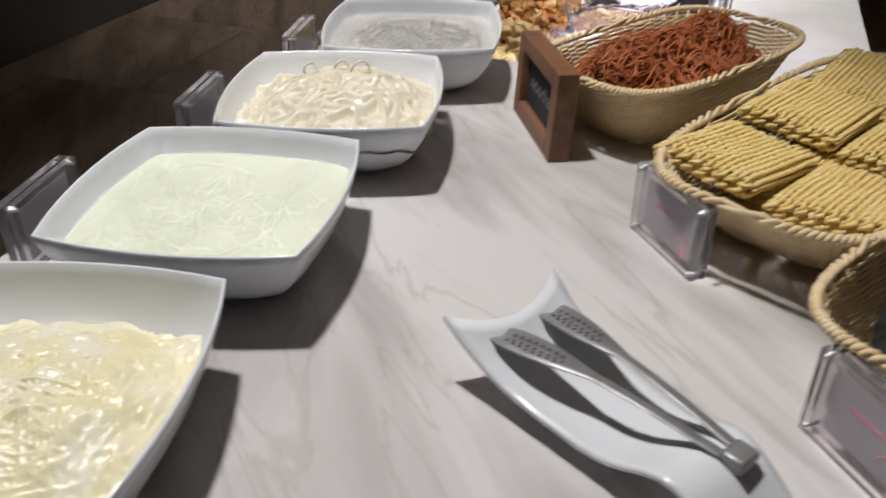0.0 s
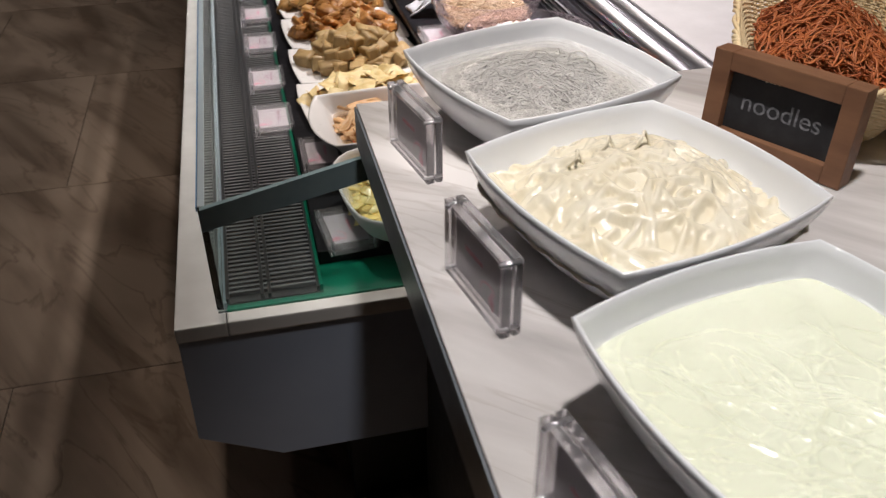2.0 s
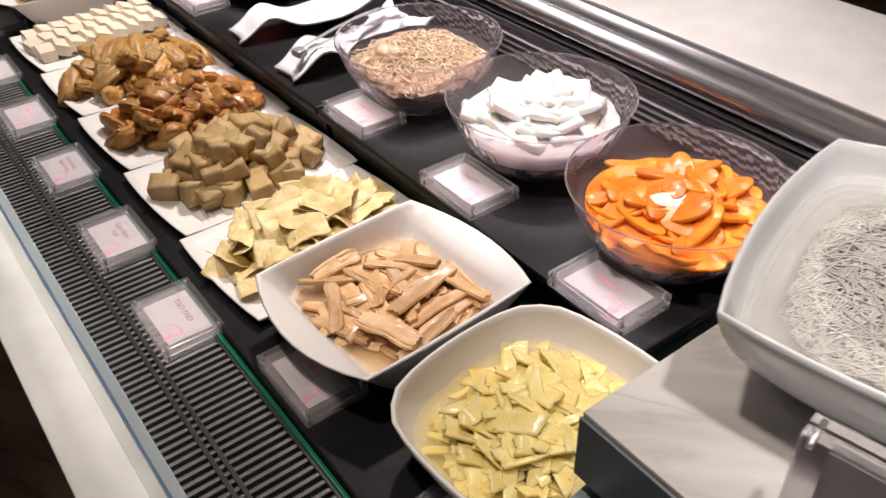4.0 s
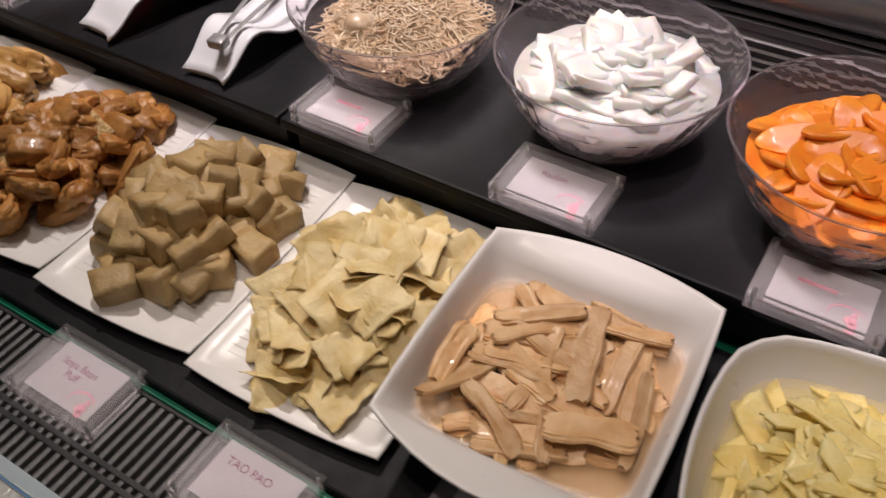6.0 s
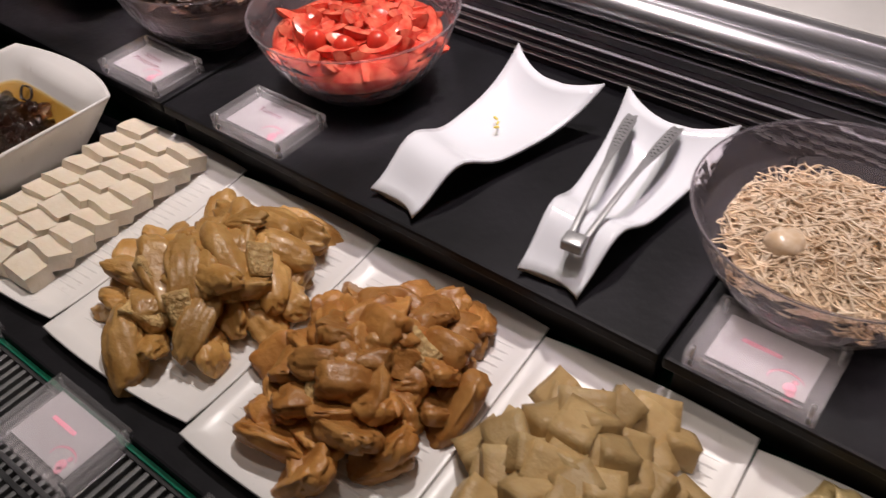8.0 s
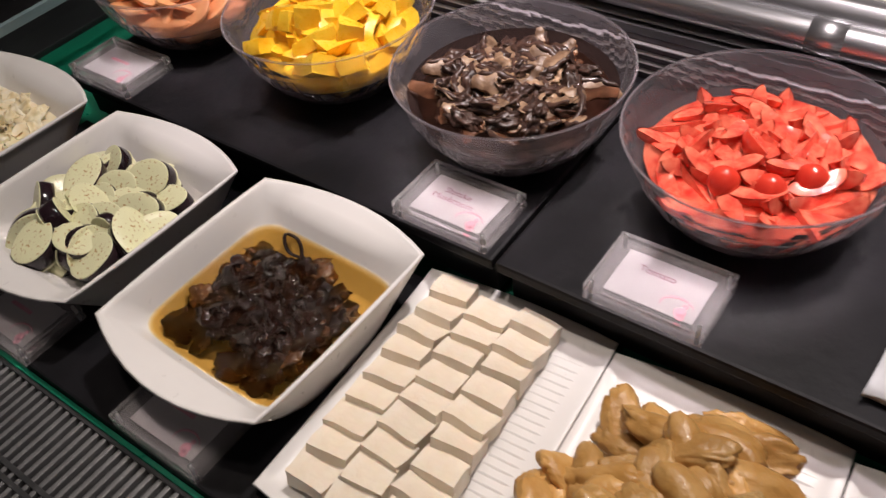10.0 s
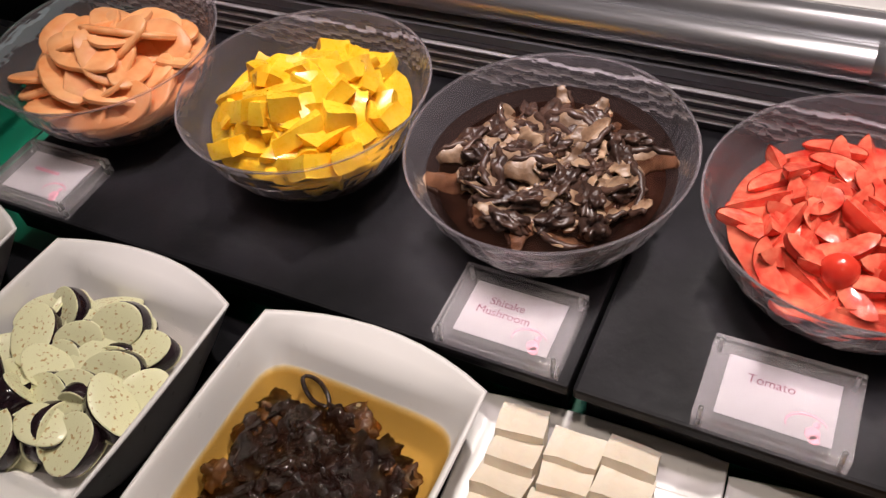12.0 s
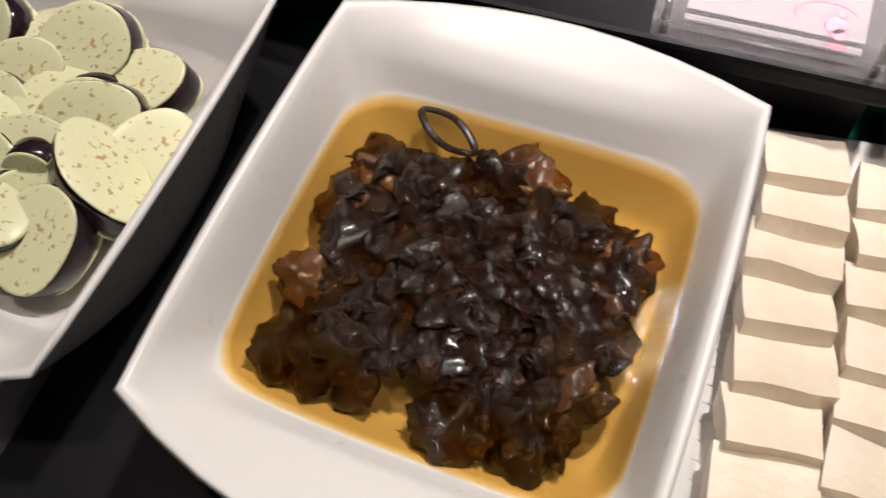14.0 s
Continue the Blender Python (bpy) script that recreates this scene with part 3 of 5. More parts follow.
def card(m, text, label):
    """A clear block with a printed slip inside; it lies flat, its long side along x, writing read from -y."""
    ob = thing("name_card", m, label, "name card", "acrylic name cards")
    part("front_sheet", box(-0.063, 0.063, -0.0435, 0.0435, 0.0112, 0.0215, 0.0014), "acrylic", ob, smooth=False).visible_shadow = False
    part("back_sheet", box(-0.063, 0.063, -0.0435, 0.0435, 0.0, 0.0088, 0.0014), "acrylic", ob, smooth=False).visible_shadow = False
    slip = part("paper_slip", box(-0.047, 0.047, -0.031, 0.031, 0.0094, 0.0100), "paper", ob, smooth=False)
    for sx in (-1, 1):
        for sy in (-1, 1):
            s = bmesh.new()
            bmesh.ops.create_cone(s, cap_ends=True, radius1=0.0022, radius2=0.0022, depth=0.0221, segments=10)
            part("screw", s, "steel", ob, "small steel corner screw", place=Matrix.Translation((sx * 0.0565, sy * 0.037, 0.01075)))
    sw = bmesh.new()
    tube([(0.0255 + 0.0165 * math.cos(a), -0.018 + 0.0115 * math.sin(a), 0.0103) for a in [radians(d) for d in range(20, 215, 13)]], lambda u: 0.0004 + 0.0011 * math.sin(u * math.pi), 5, sw, 0.15)
    part("swoosh", sw, "pink", slip, "pink brush swoosh")
    bl = bmesh.new()
    for bx, by, r in ((0.031, -0.023, 0.0062), (0.033, -0.014, 0.003), (0.0335, -0.0285, 0.0045)):
        bmesh.ops.create_cone(bl, cap_ends=True, radius1=r, radius2=r * 0.9, depth=0.0003, segments=14, matrix=Matrix.Translation((bx, by, 0.0103)))
    part("motif", bl, "pink", slip, "pink printed motif")
    if text:
        for i, line in enumerate(text):
            words(line, 0.0125 if len(line) < 10 else 0.011, slip, -0.008, 0.012 - 0.0125 * i, 0.0102)
    else:
        part("print_bar", box(-0.026, 0.012, 0.004, 0.009, 0.0101, 0.0104), "pink", slip, "unreadable printed line", False)
    return ob


card(pose(0.308, 0.300, 0.691, 0, 0, -90), None, "clear acrylic name card on the slate by the carrots")
for y, text, what in ((0.592, ["Radish"], "radish"), (0.876, None, "bean sprouts"), (1.546, ["Tomato"], "tomatoes"), (1.790, ["Shitake", "Mushroom"], "mushrooms"), (2.393, None, "sweet potato")):
    card(pose(0.318, y, 0.691, 0, 0, -90), text, "clear acrylic name card with pink print, for the " + what)
for y, x, text, what in ((0.175, -0.018, None, "bamboo shoots"), (0.468, -0.026, None, "bean curd sticks"), (1.905, -0.03, None, "black fungus"), (2.185, -0.035, None, "eggplant")):
    card(pose(x, y, 0.6185, 0, 0, -90 + (6 if y < 0.3 else 0)), text, "acrylic name card partly under the bowl of " + what)
for y, text, what in ((0.690, ["TAO PAO"], "yuba"), (0.925, ["Soya Bean", "Puff"], "tofu cubes"), (1.178, ["Soya Bean", "Skin Fried"], "brown puffs"), (1.420, None, "golden puffs"), (1.660, None, "tofu")):
    card(pose(-0.112, y, 0.6035, 0, 0, -90), text, "acrylic name card on the air grille, for the " + what)
# standing cards on the marble: turned upright, facing the aisle
for i, (x, y) in enumerate(((0.058, -1.085), (0.056, -0.755), (0.061, -0.448), (0.058, -0.146))):
    up = Matrix.Translation((x, y, 0.921 + 0.0435)) @ pose(0, 0, 0, 0, 0, -90 + 11) @ pose(0, 0, 0, 90, 0, 0)
    card(up, None, "clear acrylic name card standing against a noodle bowl")
for x, y, turn in ((0.716, -0.521, -51), (0.905, -0.815, -51)):
    up = Matrix.Translation((x, y, 0.921 + 0.0435)) @ pose(0, 0, 0, 0, 0, turn) @ pose(0, 0, 0, 90, 0, 0)
    card(up, None, "clear acrylic name card standing against a wicker basket")

# ---- chalkboard sign ----
sign = thing("chalkboard_sign", Matrix.Translation((0.478, -0.26, 0.921)) @ pose(0, 0, 0, 0, 0, -60.5) @ pose(0, 0, 0, -3, 0, 0), "wooden framed chalkboard sign on the marble", "sign")
for name, bx in (("frame_side", (-0.098, -0.073, 0, 0.03, 0, 0.126)), ("frame_side", (0.073, 0.098, 0, 0.03, 0, 0.126)), ("frame_rail", (-0.0729, 0.0729, 0, 0.03, 0, 0.024)), ("frame_rail", (-0.0729, 0.0729, 0, 0.03, 0.102, 0.126))):
    part(name, box(*bx, 0.0015), "wood", sign, smooth=False)
part("board", box(-0.0728, 0.0728, 0.012, 0.02, 0.0241, 0.1019), "board", sign, smooth=False)
chalk = words("noodles", 0.034, sign, 0, 0.0115, 0.064, "chalk")
chalk.matrix_basis = Matrix.Translation((0, 0.0115, 0.064)) @ pose(0, 0, 0, 90, 0, 0)


# ---- wicker baskets ----
def basket(m, L, W, h, label, taper=0.64):
    ob = thing("wicker_basket", m, label, "basket", "wicker baskets")
    def at(a, k, z):
        ca, sa = math.cos(a), math.sin(a)
        e = 0.52
        return Vector((math.copysign(abs(ca) ** e, ca) * L / 2 * k, math.copysign(abs(sa) ** e, sa) * W / 2 * k, z))
    def girth(z):
        return taper + (0.985 - taper) * (z / h) ** 0.85
    # one cane wound round and round, over and under the stakes
    n, rows = 132, 30
    pts = []
    for i in range(n * rows + 1):
        r, a = i / n, (i % n) * math.tau / n
        z = 0.004 + (h - 0.014) * r / rows
        out = Vector((math.cos(a), math.sin(a), 0))
        pts.append(at(a, girth(z), z) + out * (0.0013 * (1 if (i // 2 + int(r)) % 2 else -1)))
    part("woven_wall", tube(pts, 0.0018, 5, flat=1.1), "wicker", ob, "woven pale cane wall")
    for i in range(0, n, 4):
        a = (i + 0.5) * math.tau / n
        part("stake", tube([at(a, girth(h * u), h * u) for u in (0.02, 0.3, 0.62, 0.95)], 0.0021, 5), "wicker", ob)
    base_ring = [tuple(at(i * math.tau / 60, taper, 0.004)) for i in range(60)]
    part("bottom", loft([[(x, y, 0.0) for x, y, z in base_ring], base_ring]), "wicker", ob)
    for s in (0, 1):
        pts = []
        for i in range(321):
            a = i * math.tau / 320
            w = a * 60 + s * math.pi
            pts.append(at(a, 1.0, h - 0.004) + Vector((math.cos(a), math.sin(a), 0)) * 0.0034 * math.cos(w) + Vector((0, 0, 0.0034 * math.sin(w))))
        part("braided_rim", tube(pts, 0.0032, 6), "wicker", ob, "twisted cane rim")
    return ob


BK = [pose(0.655, -0.095, 0.921, 0, 0, 60), pose(0.905, -0.310, 0.921, 0, 0, 64), pose(1.010, -0.655, 0.921, 0, 0, 60)]
basket(BK[0], 0.44, 0.25, 0.108, "pale wicker basket of reddish dried noodle nests")
basket(BK[1], 0.60, 0.30, 0.098, "pale wicker basket of yellow instant noodle blocks")
basket(BK[2], 0.36, 0.25, 0.098, "pale wicker basket of dark dried seaweed")


# ---- food ----
rng = random.Random(7)


def strands(name, m, n, region, dome, width, thick, steps, step, mat, label, category, curl=0.35, jitter=0.004, seed=1, spread=0.8, twist=0.12):
    """A tangle of long thin strands that follow a dome; region: half sizes."""
    r = random.Random(seed)
    verts, faces = [], []
    for _ in range(n):
        a = r.random() * math.tau
        q = math.sqrt(r.random()) * spread
        x, y = region[0] * q * math.cos(a), region[1] * q * math.sin(a)
        d, c, ph, off = r.random() * math.tau, r.uniform(-curl, curl), r.random() * 9, r.uniform(-1, 1) * jitter
        wob = r.uniform(0.5, 1.6)
        rows = []
        for i in range(steps):
            u = (x / region[0]) ** 4 + (y / region[1]) ** 4
            if u > 0.80:
                inward = math.atan2(-y, -x)
                d += 0.55 * math.atan2(math.sin(inward - d), math.cos(inward - d))
            d += c + 0.25 * math.sin(ph + i * 0.5 * wob)
            x, y = x + step * math.cos(d), y + step * math.sin(d)
            z = dome(x, y) + off + jitter * 0.9 * math.sin(ph + i * 0.45 * wob)
            nx, ny = -math.sin(d), math.cos(d)
            tilt = twist * math.sin(ph * 2 + i * 0.3)
            base = len(verts)
            w = width * (1 if 0 < i < steps - 1 else 0.4)
            for sx, sz in ((-1, -1), (1, -1), (1, 1), (-1, 1)):
                verts.append((x + nx * sx * w, y + ny * sx * w, z + sz * thick + sx * w * tilt))
            rows.append(base)
        for p, q2 in zip(rows, rows[1:]):
            for k in range(4):
                faces.append((p + k, p + (k + 1) % 4, q2 + (k + 1) % 4, q2 + k))
        faces.append((rows[0] + 3, rows[0] + 2, rows[0] + 1, rows[0]))
        faces.append((rows[-1], rows[-1] + 1, rows[-1] + 2, rows[-1] + 3))
    me = bpy.data.meshes.new(name)
    me.from_pydata(verts, [], faces)
    me.materials.append(M[mat])
    for p in me.polygons:
        p.use_smooth = True
    ob = new(name, me)
    ob.matrix_basis = m
    return tagged(ob, label, category, kind="stuff")


def mound(name, m, ring, z0, height, mat, label, category, rough=0.003, freq=60, steps=14):
    """A heaped mass inside an outline."""
    rows = []
    for i in range(steps + 1):
        k = 1 - i / steps * 0.97
        rows.append([(x * k, y * k, z0 + height * (1 - k * k) + rough * (0 if i == 0 else 1) * (noise.noise(Vector((x * k * freq, y * k * freq, 1.7))) + 0.5 * noise.noise(Vector((x * k * freq * 2.7, y * k * freq * 2.7, 5))))) for x, y in ring])
    bm = loft(rows, cap0=False)
    bmesh.ops.recalc_face_normals(bm, faces=bm.faces[:])
    if sum(f.normal.z for f in bm.faces) < 0:
        bmesh.ops.reverse_faces(bm, faces=bm.faces[:])
    return tagged(part(name, bm, mat, place=m), label, category, kind="stuff")


def fine(ring, n=4):
    out = []
    for (x0, y0), (x1, y1) in zip(ring, ring[1:] + ring[:1]):
        out += [(x0 + (x1 - x0) * i / n, y0 + (y1 - y0) * i / n) for i in range(n)]
    return out


M["vermicelli"] = material("pale_vermicelli", (0.80, 0.73, 0.44), 0.30, 0, (0.86, 0.83, 0.68), 22, bump=0.0006, bump_scale=220)
M["clear_noodle"] = material("clear_noodle", (0.55, 0.58, 0.46), 0.10, 0, (0.64, 0.67, 0.56), 10)
M["rice_noodle"] = material("rice_noodle", (0.76, 0.69, 0.52), 0.20, 0, (0.84, 0.79, 0.65), 26)
M["glass_noodle"] = material("glass_noodle", (0.48, 0.47, 0.45), 0.08, 0, (0.60, 0.59, 0.57), 30)
M["red_noodle"] = material("red_dried_noodle", (0.36, 0.095, 0.03), 0.5, 0, (0.50, 0.16, 0.05), 50)
M["egg_noodle"] = material("egg_noodle", (0.78, 0.58, 0.20), 0.42, 0, (0.84, 0.67, 0.30), 60, bump=0.0003)
M["seaweed"] = material("dark_seaweed", (0.012, 0.014, 0.012), 0.4, 0, (0.03, 0.03, 0.028), 60)

ring, z = level(NOODLE["hx"], NOODLE["hy"], NOODLE["ax"], NOODLE["ay"], NOODLE["base"], NOODLE["h"], 0.84)
ring, lowz = fine(ring), z


def noodle_bed(name, m, ring, dome, count, width, rise, length, seed, mat, label, steps=64):
    """A heap whose surface is made of wet noodles lying over one another."""
    r = random.Random(seed)
    ks = [1 - 0.975 * i / steps for i in range(steps + 1)]
    flat = np.array([(x * k, y * k) for k in ks for x, y in ring])
    top = np.zeros(len(flat))
    for _ in range(count):
        a, q = r.random() * math.tau, 0.118 * math.sqrt(r.random())
        x, y, d, c, ph = q * math.cos(a), q * math.sin(a), r.random() * math.tau, r.uniform(-0.10, 0.10), r.random() * 9
        line = []
        for i in range(int(length / 0.005)):
            d += c + 0.12 * math.sin(ph + i * 0.6)
            x, y = x + 0.005 * math.cos(d), y + 0.005 * math.sin(d)
            line.append((x, y))
        line = np.array(line)
        a0, ab = line[:-1], line[1:] - line[:-1]
        rel = flat[:, None, :] - a0[None]
        u = np.clip((rel * ab).sum(-1) / (ab ** 2).sum(-1), 0, 1)
        far = ((rel - u[..., None] * ab) ** 2).sum(-1).min(1)
        lift = r.uniform(0, rise * 1.2)
        top = np.maximum(top, np.where(far < width * width, lift + rise * np.sqrt(np.clip(1 - far / (width * width), 0, 1)), 0))
    rows, n = [], len(ring)
    for i, k in enumerate(ks):
        edge = min(1.0, (1 - k) / 0.06)
        rows.append([(x, y, dome(x, y) + edge * float(t)) for (x, y), t in zip(flat[i * n:(i + 1) * n], top[i * n:(i + 1) * n])])
    bm = loft(rows, cap0=False)
    if sum(f.normal.z for f in bm.faces) < 0:
        bmesh.ops.reverse_faces(bm, faces=bm.faces[:])
    return tagged(part(name, bm, mat, place=m), label, "noodles", kind="stuff")


def rounded(ring, rounds=3):
    """The outline with its corners worn round."""
    for _ in range(rounds):
        ring = [tuple((a[k] + 2 * b[k] + c[k]) / 4 for k in (0, 1)) for a, b, c in zip(ring[-1:] + ring[:-1], ring, ring[1:] + ring[:1])]
    return ring


def depths(name, m, dims, steps, mat, label, t=0.004, belly=True, soft=0.0):
    """Cloudy water in a bowl: thin veils one under another, so that it is paler where it is shallow."""
    ob = thing(name, m, label, "liquid")
    for s in steps:
        ring, z = level(dims["hx"], dims["hy"], dims["ax"], dims["ay"], dims["base"], dims["h"], s, t, belly, soft)
        bm = bmesh.new()
        ring = rounded(fine(ring, 2), 6)
        loft([[(x * k, y * k, z) for x, y in ring] for k in (1.0, 0.6, 0.2)], cap0=False, bm=bm)
        bmesh.ops.recalc_face_normals(bm, faces=bm.faces[:])
        part("veil", bm, mat, ob).visible_shadow = False
    return ob


for key, tone, second, a in (("milky_veil", (0.60, 0.62, 0.53), (0.55, 0.57, 0.48), 0.25), ("grey_veil", (0.32, 0.31, 0.29), (0.40, 0.39, 0.36), 0.28), ("straw_veil", (0.70, 0.46, 0.24), (0.64, 0.40, 0.20), 0.30), ("juice_veil", (0.80, 0.66, 0.26), (0.74, 0.58, 0.20), 0.34)):
    M[key] = material(key, tone, 0.3, 0, second, 14, alpha=a)
    M[key].node_tree.nodes["Principled BSDF"].inputs["Specular IOR Level"].default_value = 0.0
M["amber_veil"] = bpy.data.materials.new("amber_veil")
M["amber_veil"].use_nodes = True
tint = M["amber_veil"].node_tree.nodes.new("ShaderNodeBsdfTransparent")
tint.inputs[0].default_value = (0.975, 0.87, 0.64, 1)
M["amber_veil"].node_tree.links.new(tint.outputs[0], M["amber_veil"].node_tree.nodes["Material Output"].inputs["Surface"])
M["surface"] = material("wet_surface", (0.98, 0.98, 0.97), 0.02, transmission=1.0, ior=1.22, bump=0.0010, bump_scale=55)
low_ring, vz = level(NOODLE["hx"], NOODLE["hy"], NOODLE["ax"], NOODLE["ay"], NOODLE["base"], NOODLE["h"], 0.62)
noodle_bed("vermicelli", NB[0], rounded(fine(low_ring, 7), 8), lambda x, y: vz - 0.004 + 0.040 * max(0.0, 1 - (x * x + y * y) / 0.0150) + 0.006 * noise.noise(Vector((x * 40, y * 40, 1.7))), 420, 0.0016, 0.0013, 0.10, 2, "vermicelli", "heap of wet pale rice vermicelli in a bowl", 84)
depths("noodle_water", NB[1], NOODLE, (0.56, 0.64, 0.70, 0.76), "milky_veil", "milky water with soaked clear noodles")
water_ring, wz = level(NOODLE["hx"], NOODLE["hy"], NOODLE["ax"], NOODLE["ay"], NOODLE["base"], NOODLE["h"], 0.78)
noodle_bed("clear_noodles", NB[1], rounded(fine(water_ring, 5), 8), lambda x, y: wz - 0.0035, 110, 0.0016, 0.0008, 0.14, 3, "clear_noodle", "clear noodles lying just under milky water", 72)
liquid("water_surface", NB[1], rounded(fine(water_ring, 2), 6), wz, "surface", "wet surface over the clear noodles", 0.0012).visible_shadow = False


def rice_dome(x, y):
    return lowz - 0.017 + 0.040 * max(0.0, 1 - ((x - 0.01) ** 2 + (y - 0.015) ** 2) / 0.0165) + 0.005 * noise.noise(Vector((x * 45, y * 45, 8)))


depths("rice_noodle_water", NB[2], NOODLE, (0.64, 0.70), "milky_veil", "cloudy water round the rice noodles")
noodle_bed("rice_noodles", NB[2], rounded(fine(ring, 2), 16), rice_dome, 150, 0.0040, 0.0042, 0.075, 8, "rice_noodle", "flat cream rice noodles heaped in a bowl", 72)
for i, (x, y, s) in enumerate(((0.03, 0.035, 1.0), (0.0, 0.055, 0.7), (-0.045, 0.05, 0.6))):
    loop = tube([(x + 0.014 * s * math.cos(a), y + 0.006 * math.sin(a * 2), lowz + 0.020 + 0.024 * s * math.sin(a)) for a in [radians(d) for d in range(-10, 195, 12)]], 0.0017, 8)
    tagged(part("noodle_loop", loop, "rice_noodle", place=NB[2]), "loop of flat rice noodle standing on the heap", "noodle", "noodle loops")
depths("glass_noodle_water", NB[3], NOODLE, (0.62, 0.68, 0.74, 0.80), "grey_veil", "grey water around soaked glass noodles")
strands("glass_noodles", NB[3], 560, (0.110, 0.110), lambda x, y: lowz - 0.012 + 0.020 * max(0, 1 - (x * x + y * y) / 0.0150), 0.0005, 0.0005, 22, 0.0075, "glass_noodle", "fine grey glass noodles heaped in a bowl", "noodles", seed=5, jitter=0.0012, curl=0.12, spread=0.95)
surf_ring, surf_z = level(NOODLE["hx"], NOODLE["hy"], NOODLE["ax"], NOODLE["ay"], NOODLE["base"], NOODLE["h"], 0.82)
liquid("water_surface", NB[3], rounded(fine(surf_ring, 2), 6), surf_z, "surface", "wet surface over the glass noodles", 0.0015).visible_shadow = False
stray = random.Random(77)
for i in range(12):
    a, r_, w, turn = stray.uniform(0, math.tau), stray.uniform(0.01, 0.085), stray.uniform(0.012, 0.028), stray.uniform(0, math.pi)
    x, y, c, s_ = r_ * math.cos(a), r_ * math.sin(a), math.cos(turn), math.sin(turn)
    bow = tube([(x + w * math.cos(b) * c, y + w * math.cos(b) * s_, lowz - 0.002 + 0.018 * math.sin(b)) for b in [radians(d) for d in range(0, 181, 15)]], 0.0007, 5)
    tagged(part("noodle_loop", bow, "glass_noodle", place=NB[3]), "stray glass noodle loop standing out of the water", "noodle", "noodle loops")

# dried noodles in the baskets
for i in range(9):
    x, y = ((i % 3) - 1) * 0.095 + rng.uniform(-0.01, 0.01), ((i // 3) - 1) * 0.042
    nest = BK[0] @ pose(x, y, 0.064 + 0.026 * (1 - abs(i // 3 - 1)) + rng.uniform(0, 0.012), rng.uniform(-14, 14), rng.uniform(-14, 14), rng.uniform(-25, 25))
    strands("noodle_nest", nest, 110, (0.066, 0.046), lambda x, y: 0.03 * max(0, 1 - (x / 0.062) ** 2 - (y / 0.045) ** 2), 0.0013, 0.0005, 18, 0.007, "red_noodle", "nest of reddish-brown dried noodles in the basket", "noodle nest", seed=20 + i, jitter=0.009, curl=0.3)["group"] = "noodle nests"
mound("noodle_bed", BK[0], [(0.155 * math.cos(i * math.tau / 40), 0.074 * math.sin(i * math.tau / 40)) for i in range(40)], 0.02, 0.045, "red_noodle", "bed of broken reddish noodles", "noodles", 0.006, 60)


def noodle_block(seed):
    """One long wavy noodle laid to and fro over a pressed cake."""
    r = random.Random(seed)
    rows, per, a, b = 16, 64, 0.080, 0.060
    pts = []
    for layer in (0, 1):
        for k in range(rows):
            y = (-b + 2 * b * k / (rows - 1)) * (1 if layer else -1)
            ph = k * math.pi + r.uniform(-0.7, 0.7)
            for i in range(per):
                u = i / (per - 1)
                x = (-a + 2 * a * u) * (1 if (k + layer) % 2 == 0 else -1)
                edge = max(0.0, (abs(x) / a - 0.8) / 0.2, (abs(y) / b - 0.8) / 0.2)
                pts.append((x, y + 0.0044 * math.sin(x * 400 + ph), 0.009 + 0.0145 * layer - 0.005 * layer * edge * edge + 0.0036 * math.cos(x * 400 + ph + 1.2) + 0.003 * noise.noise(Vector((x * 30, y * 30, seed)))))
    cake = tagged(part("noodle_block", box(-a + 0.004, a - 0.004, -b + 0.003, b - 0.003, 0.0, 0.019, 0.006), "egg_noodle"), "square yellow block of curly instant noodles in the basket", "noodle block", "noodle blocks")
    part("curly_noodle", tube(pts, 0.0030, 6), "egg_noodle", cake, "curly yellow noodle on top")
    return cake


blocks = [noodle_block(s) for s in (1, 2)]
for i, p in enumerate(((-0.156, 0.079, 0.066, 4, 6, -3), (-0.160, -0.062, 0.060, -5, 5, 3), (0.032, 0.077, 0.069, 5, 2, 2), (0.030, -0.066, 0.066, -4, -3, -3), (0.205, 0.070, 0.066, 4, -6, 4), (0.205, -0.068, 0.064, -3, -5, -2), (-0.09, 0.005, 0.034, 0, 0, 2), (0.10, -0.004, 0.034, 0, 0, -3))):
    if i < 2:
        blocks[i].matrix_basis = BK[1] @ pose(*p)
    else:
        copy_thing(blocks[i % 2], BK[1] @ pose(*p))
mound("seaweed", BK[2], [(0.145 * math.cos(i * math.tau / 40), 0.092 * math.sin(i * math.tau / 40)) for i in range(40)], 0.045, 0.035, "seaweed", "dark dried seaweed heaped in a basket", "seaweed", 0.012, 70)


# pieces
def blob(seed, sx, sy, sz, lump, freq, sub=3):
    bm = bmesh.new()
    bmesh.ops.create_icosphere(bm, subdivisions=sub, radius=1.0)
    for v in bm.verts:
        p = v.co.copy()
        k = 1 + 0.12 * lump - lump * 0.55 * abs(noise.noise(p * freq * 1.3 + Vector((7, seed * 1.9, seed)))) + lump * noise.noise(p * freq + Vector((seed * 3.1, seed, 0))) + lump * 0.45 * noise.noise(p * freq * 2.6 + Vector((0, seed * 2.7, 4)))
        crease = -0.22 * math.exp(-((p.x * 0.6 + p.y * 0.8 + 0.3 * noise.noise(p * 1.5 + Vector((seed, 0, 0)))) / 0.16) ** 2) * (1 if p.z > -0.2 else 0)
        k += crease * lump * 2
        v.co = Vector((p.x * sx * k, p.y * sy * k, p.z * sz * k + 0.25 * sz * math.sin(p.x * 2 + seed)))
    return bm


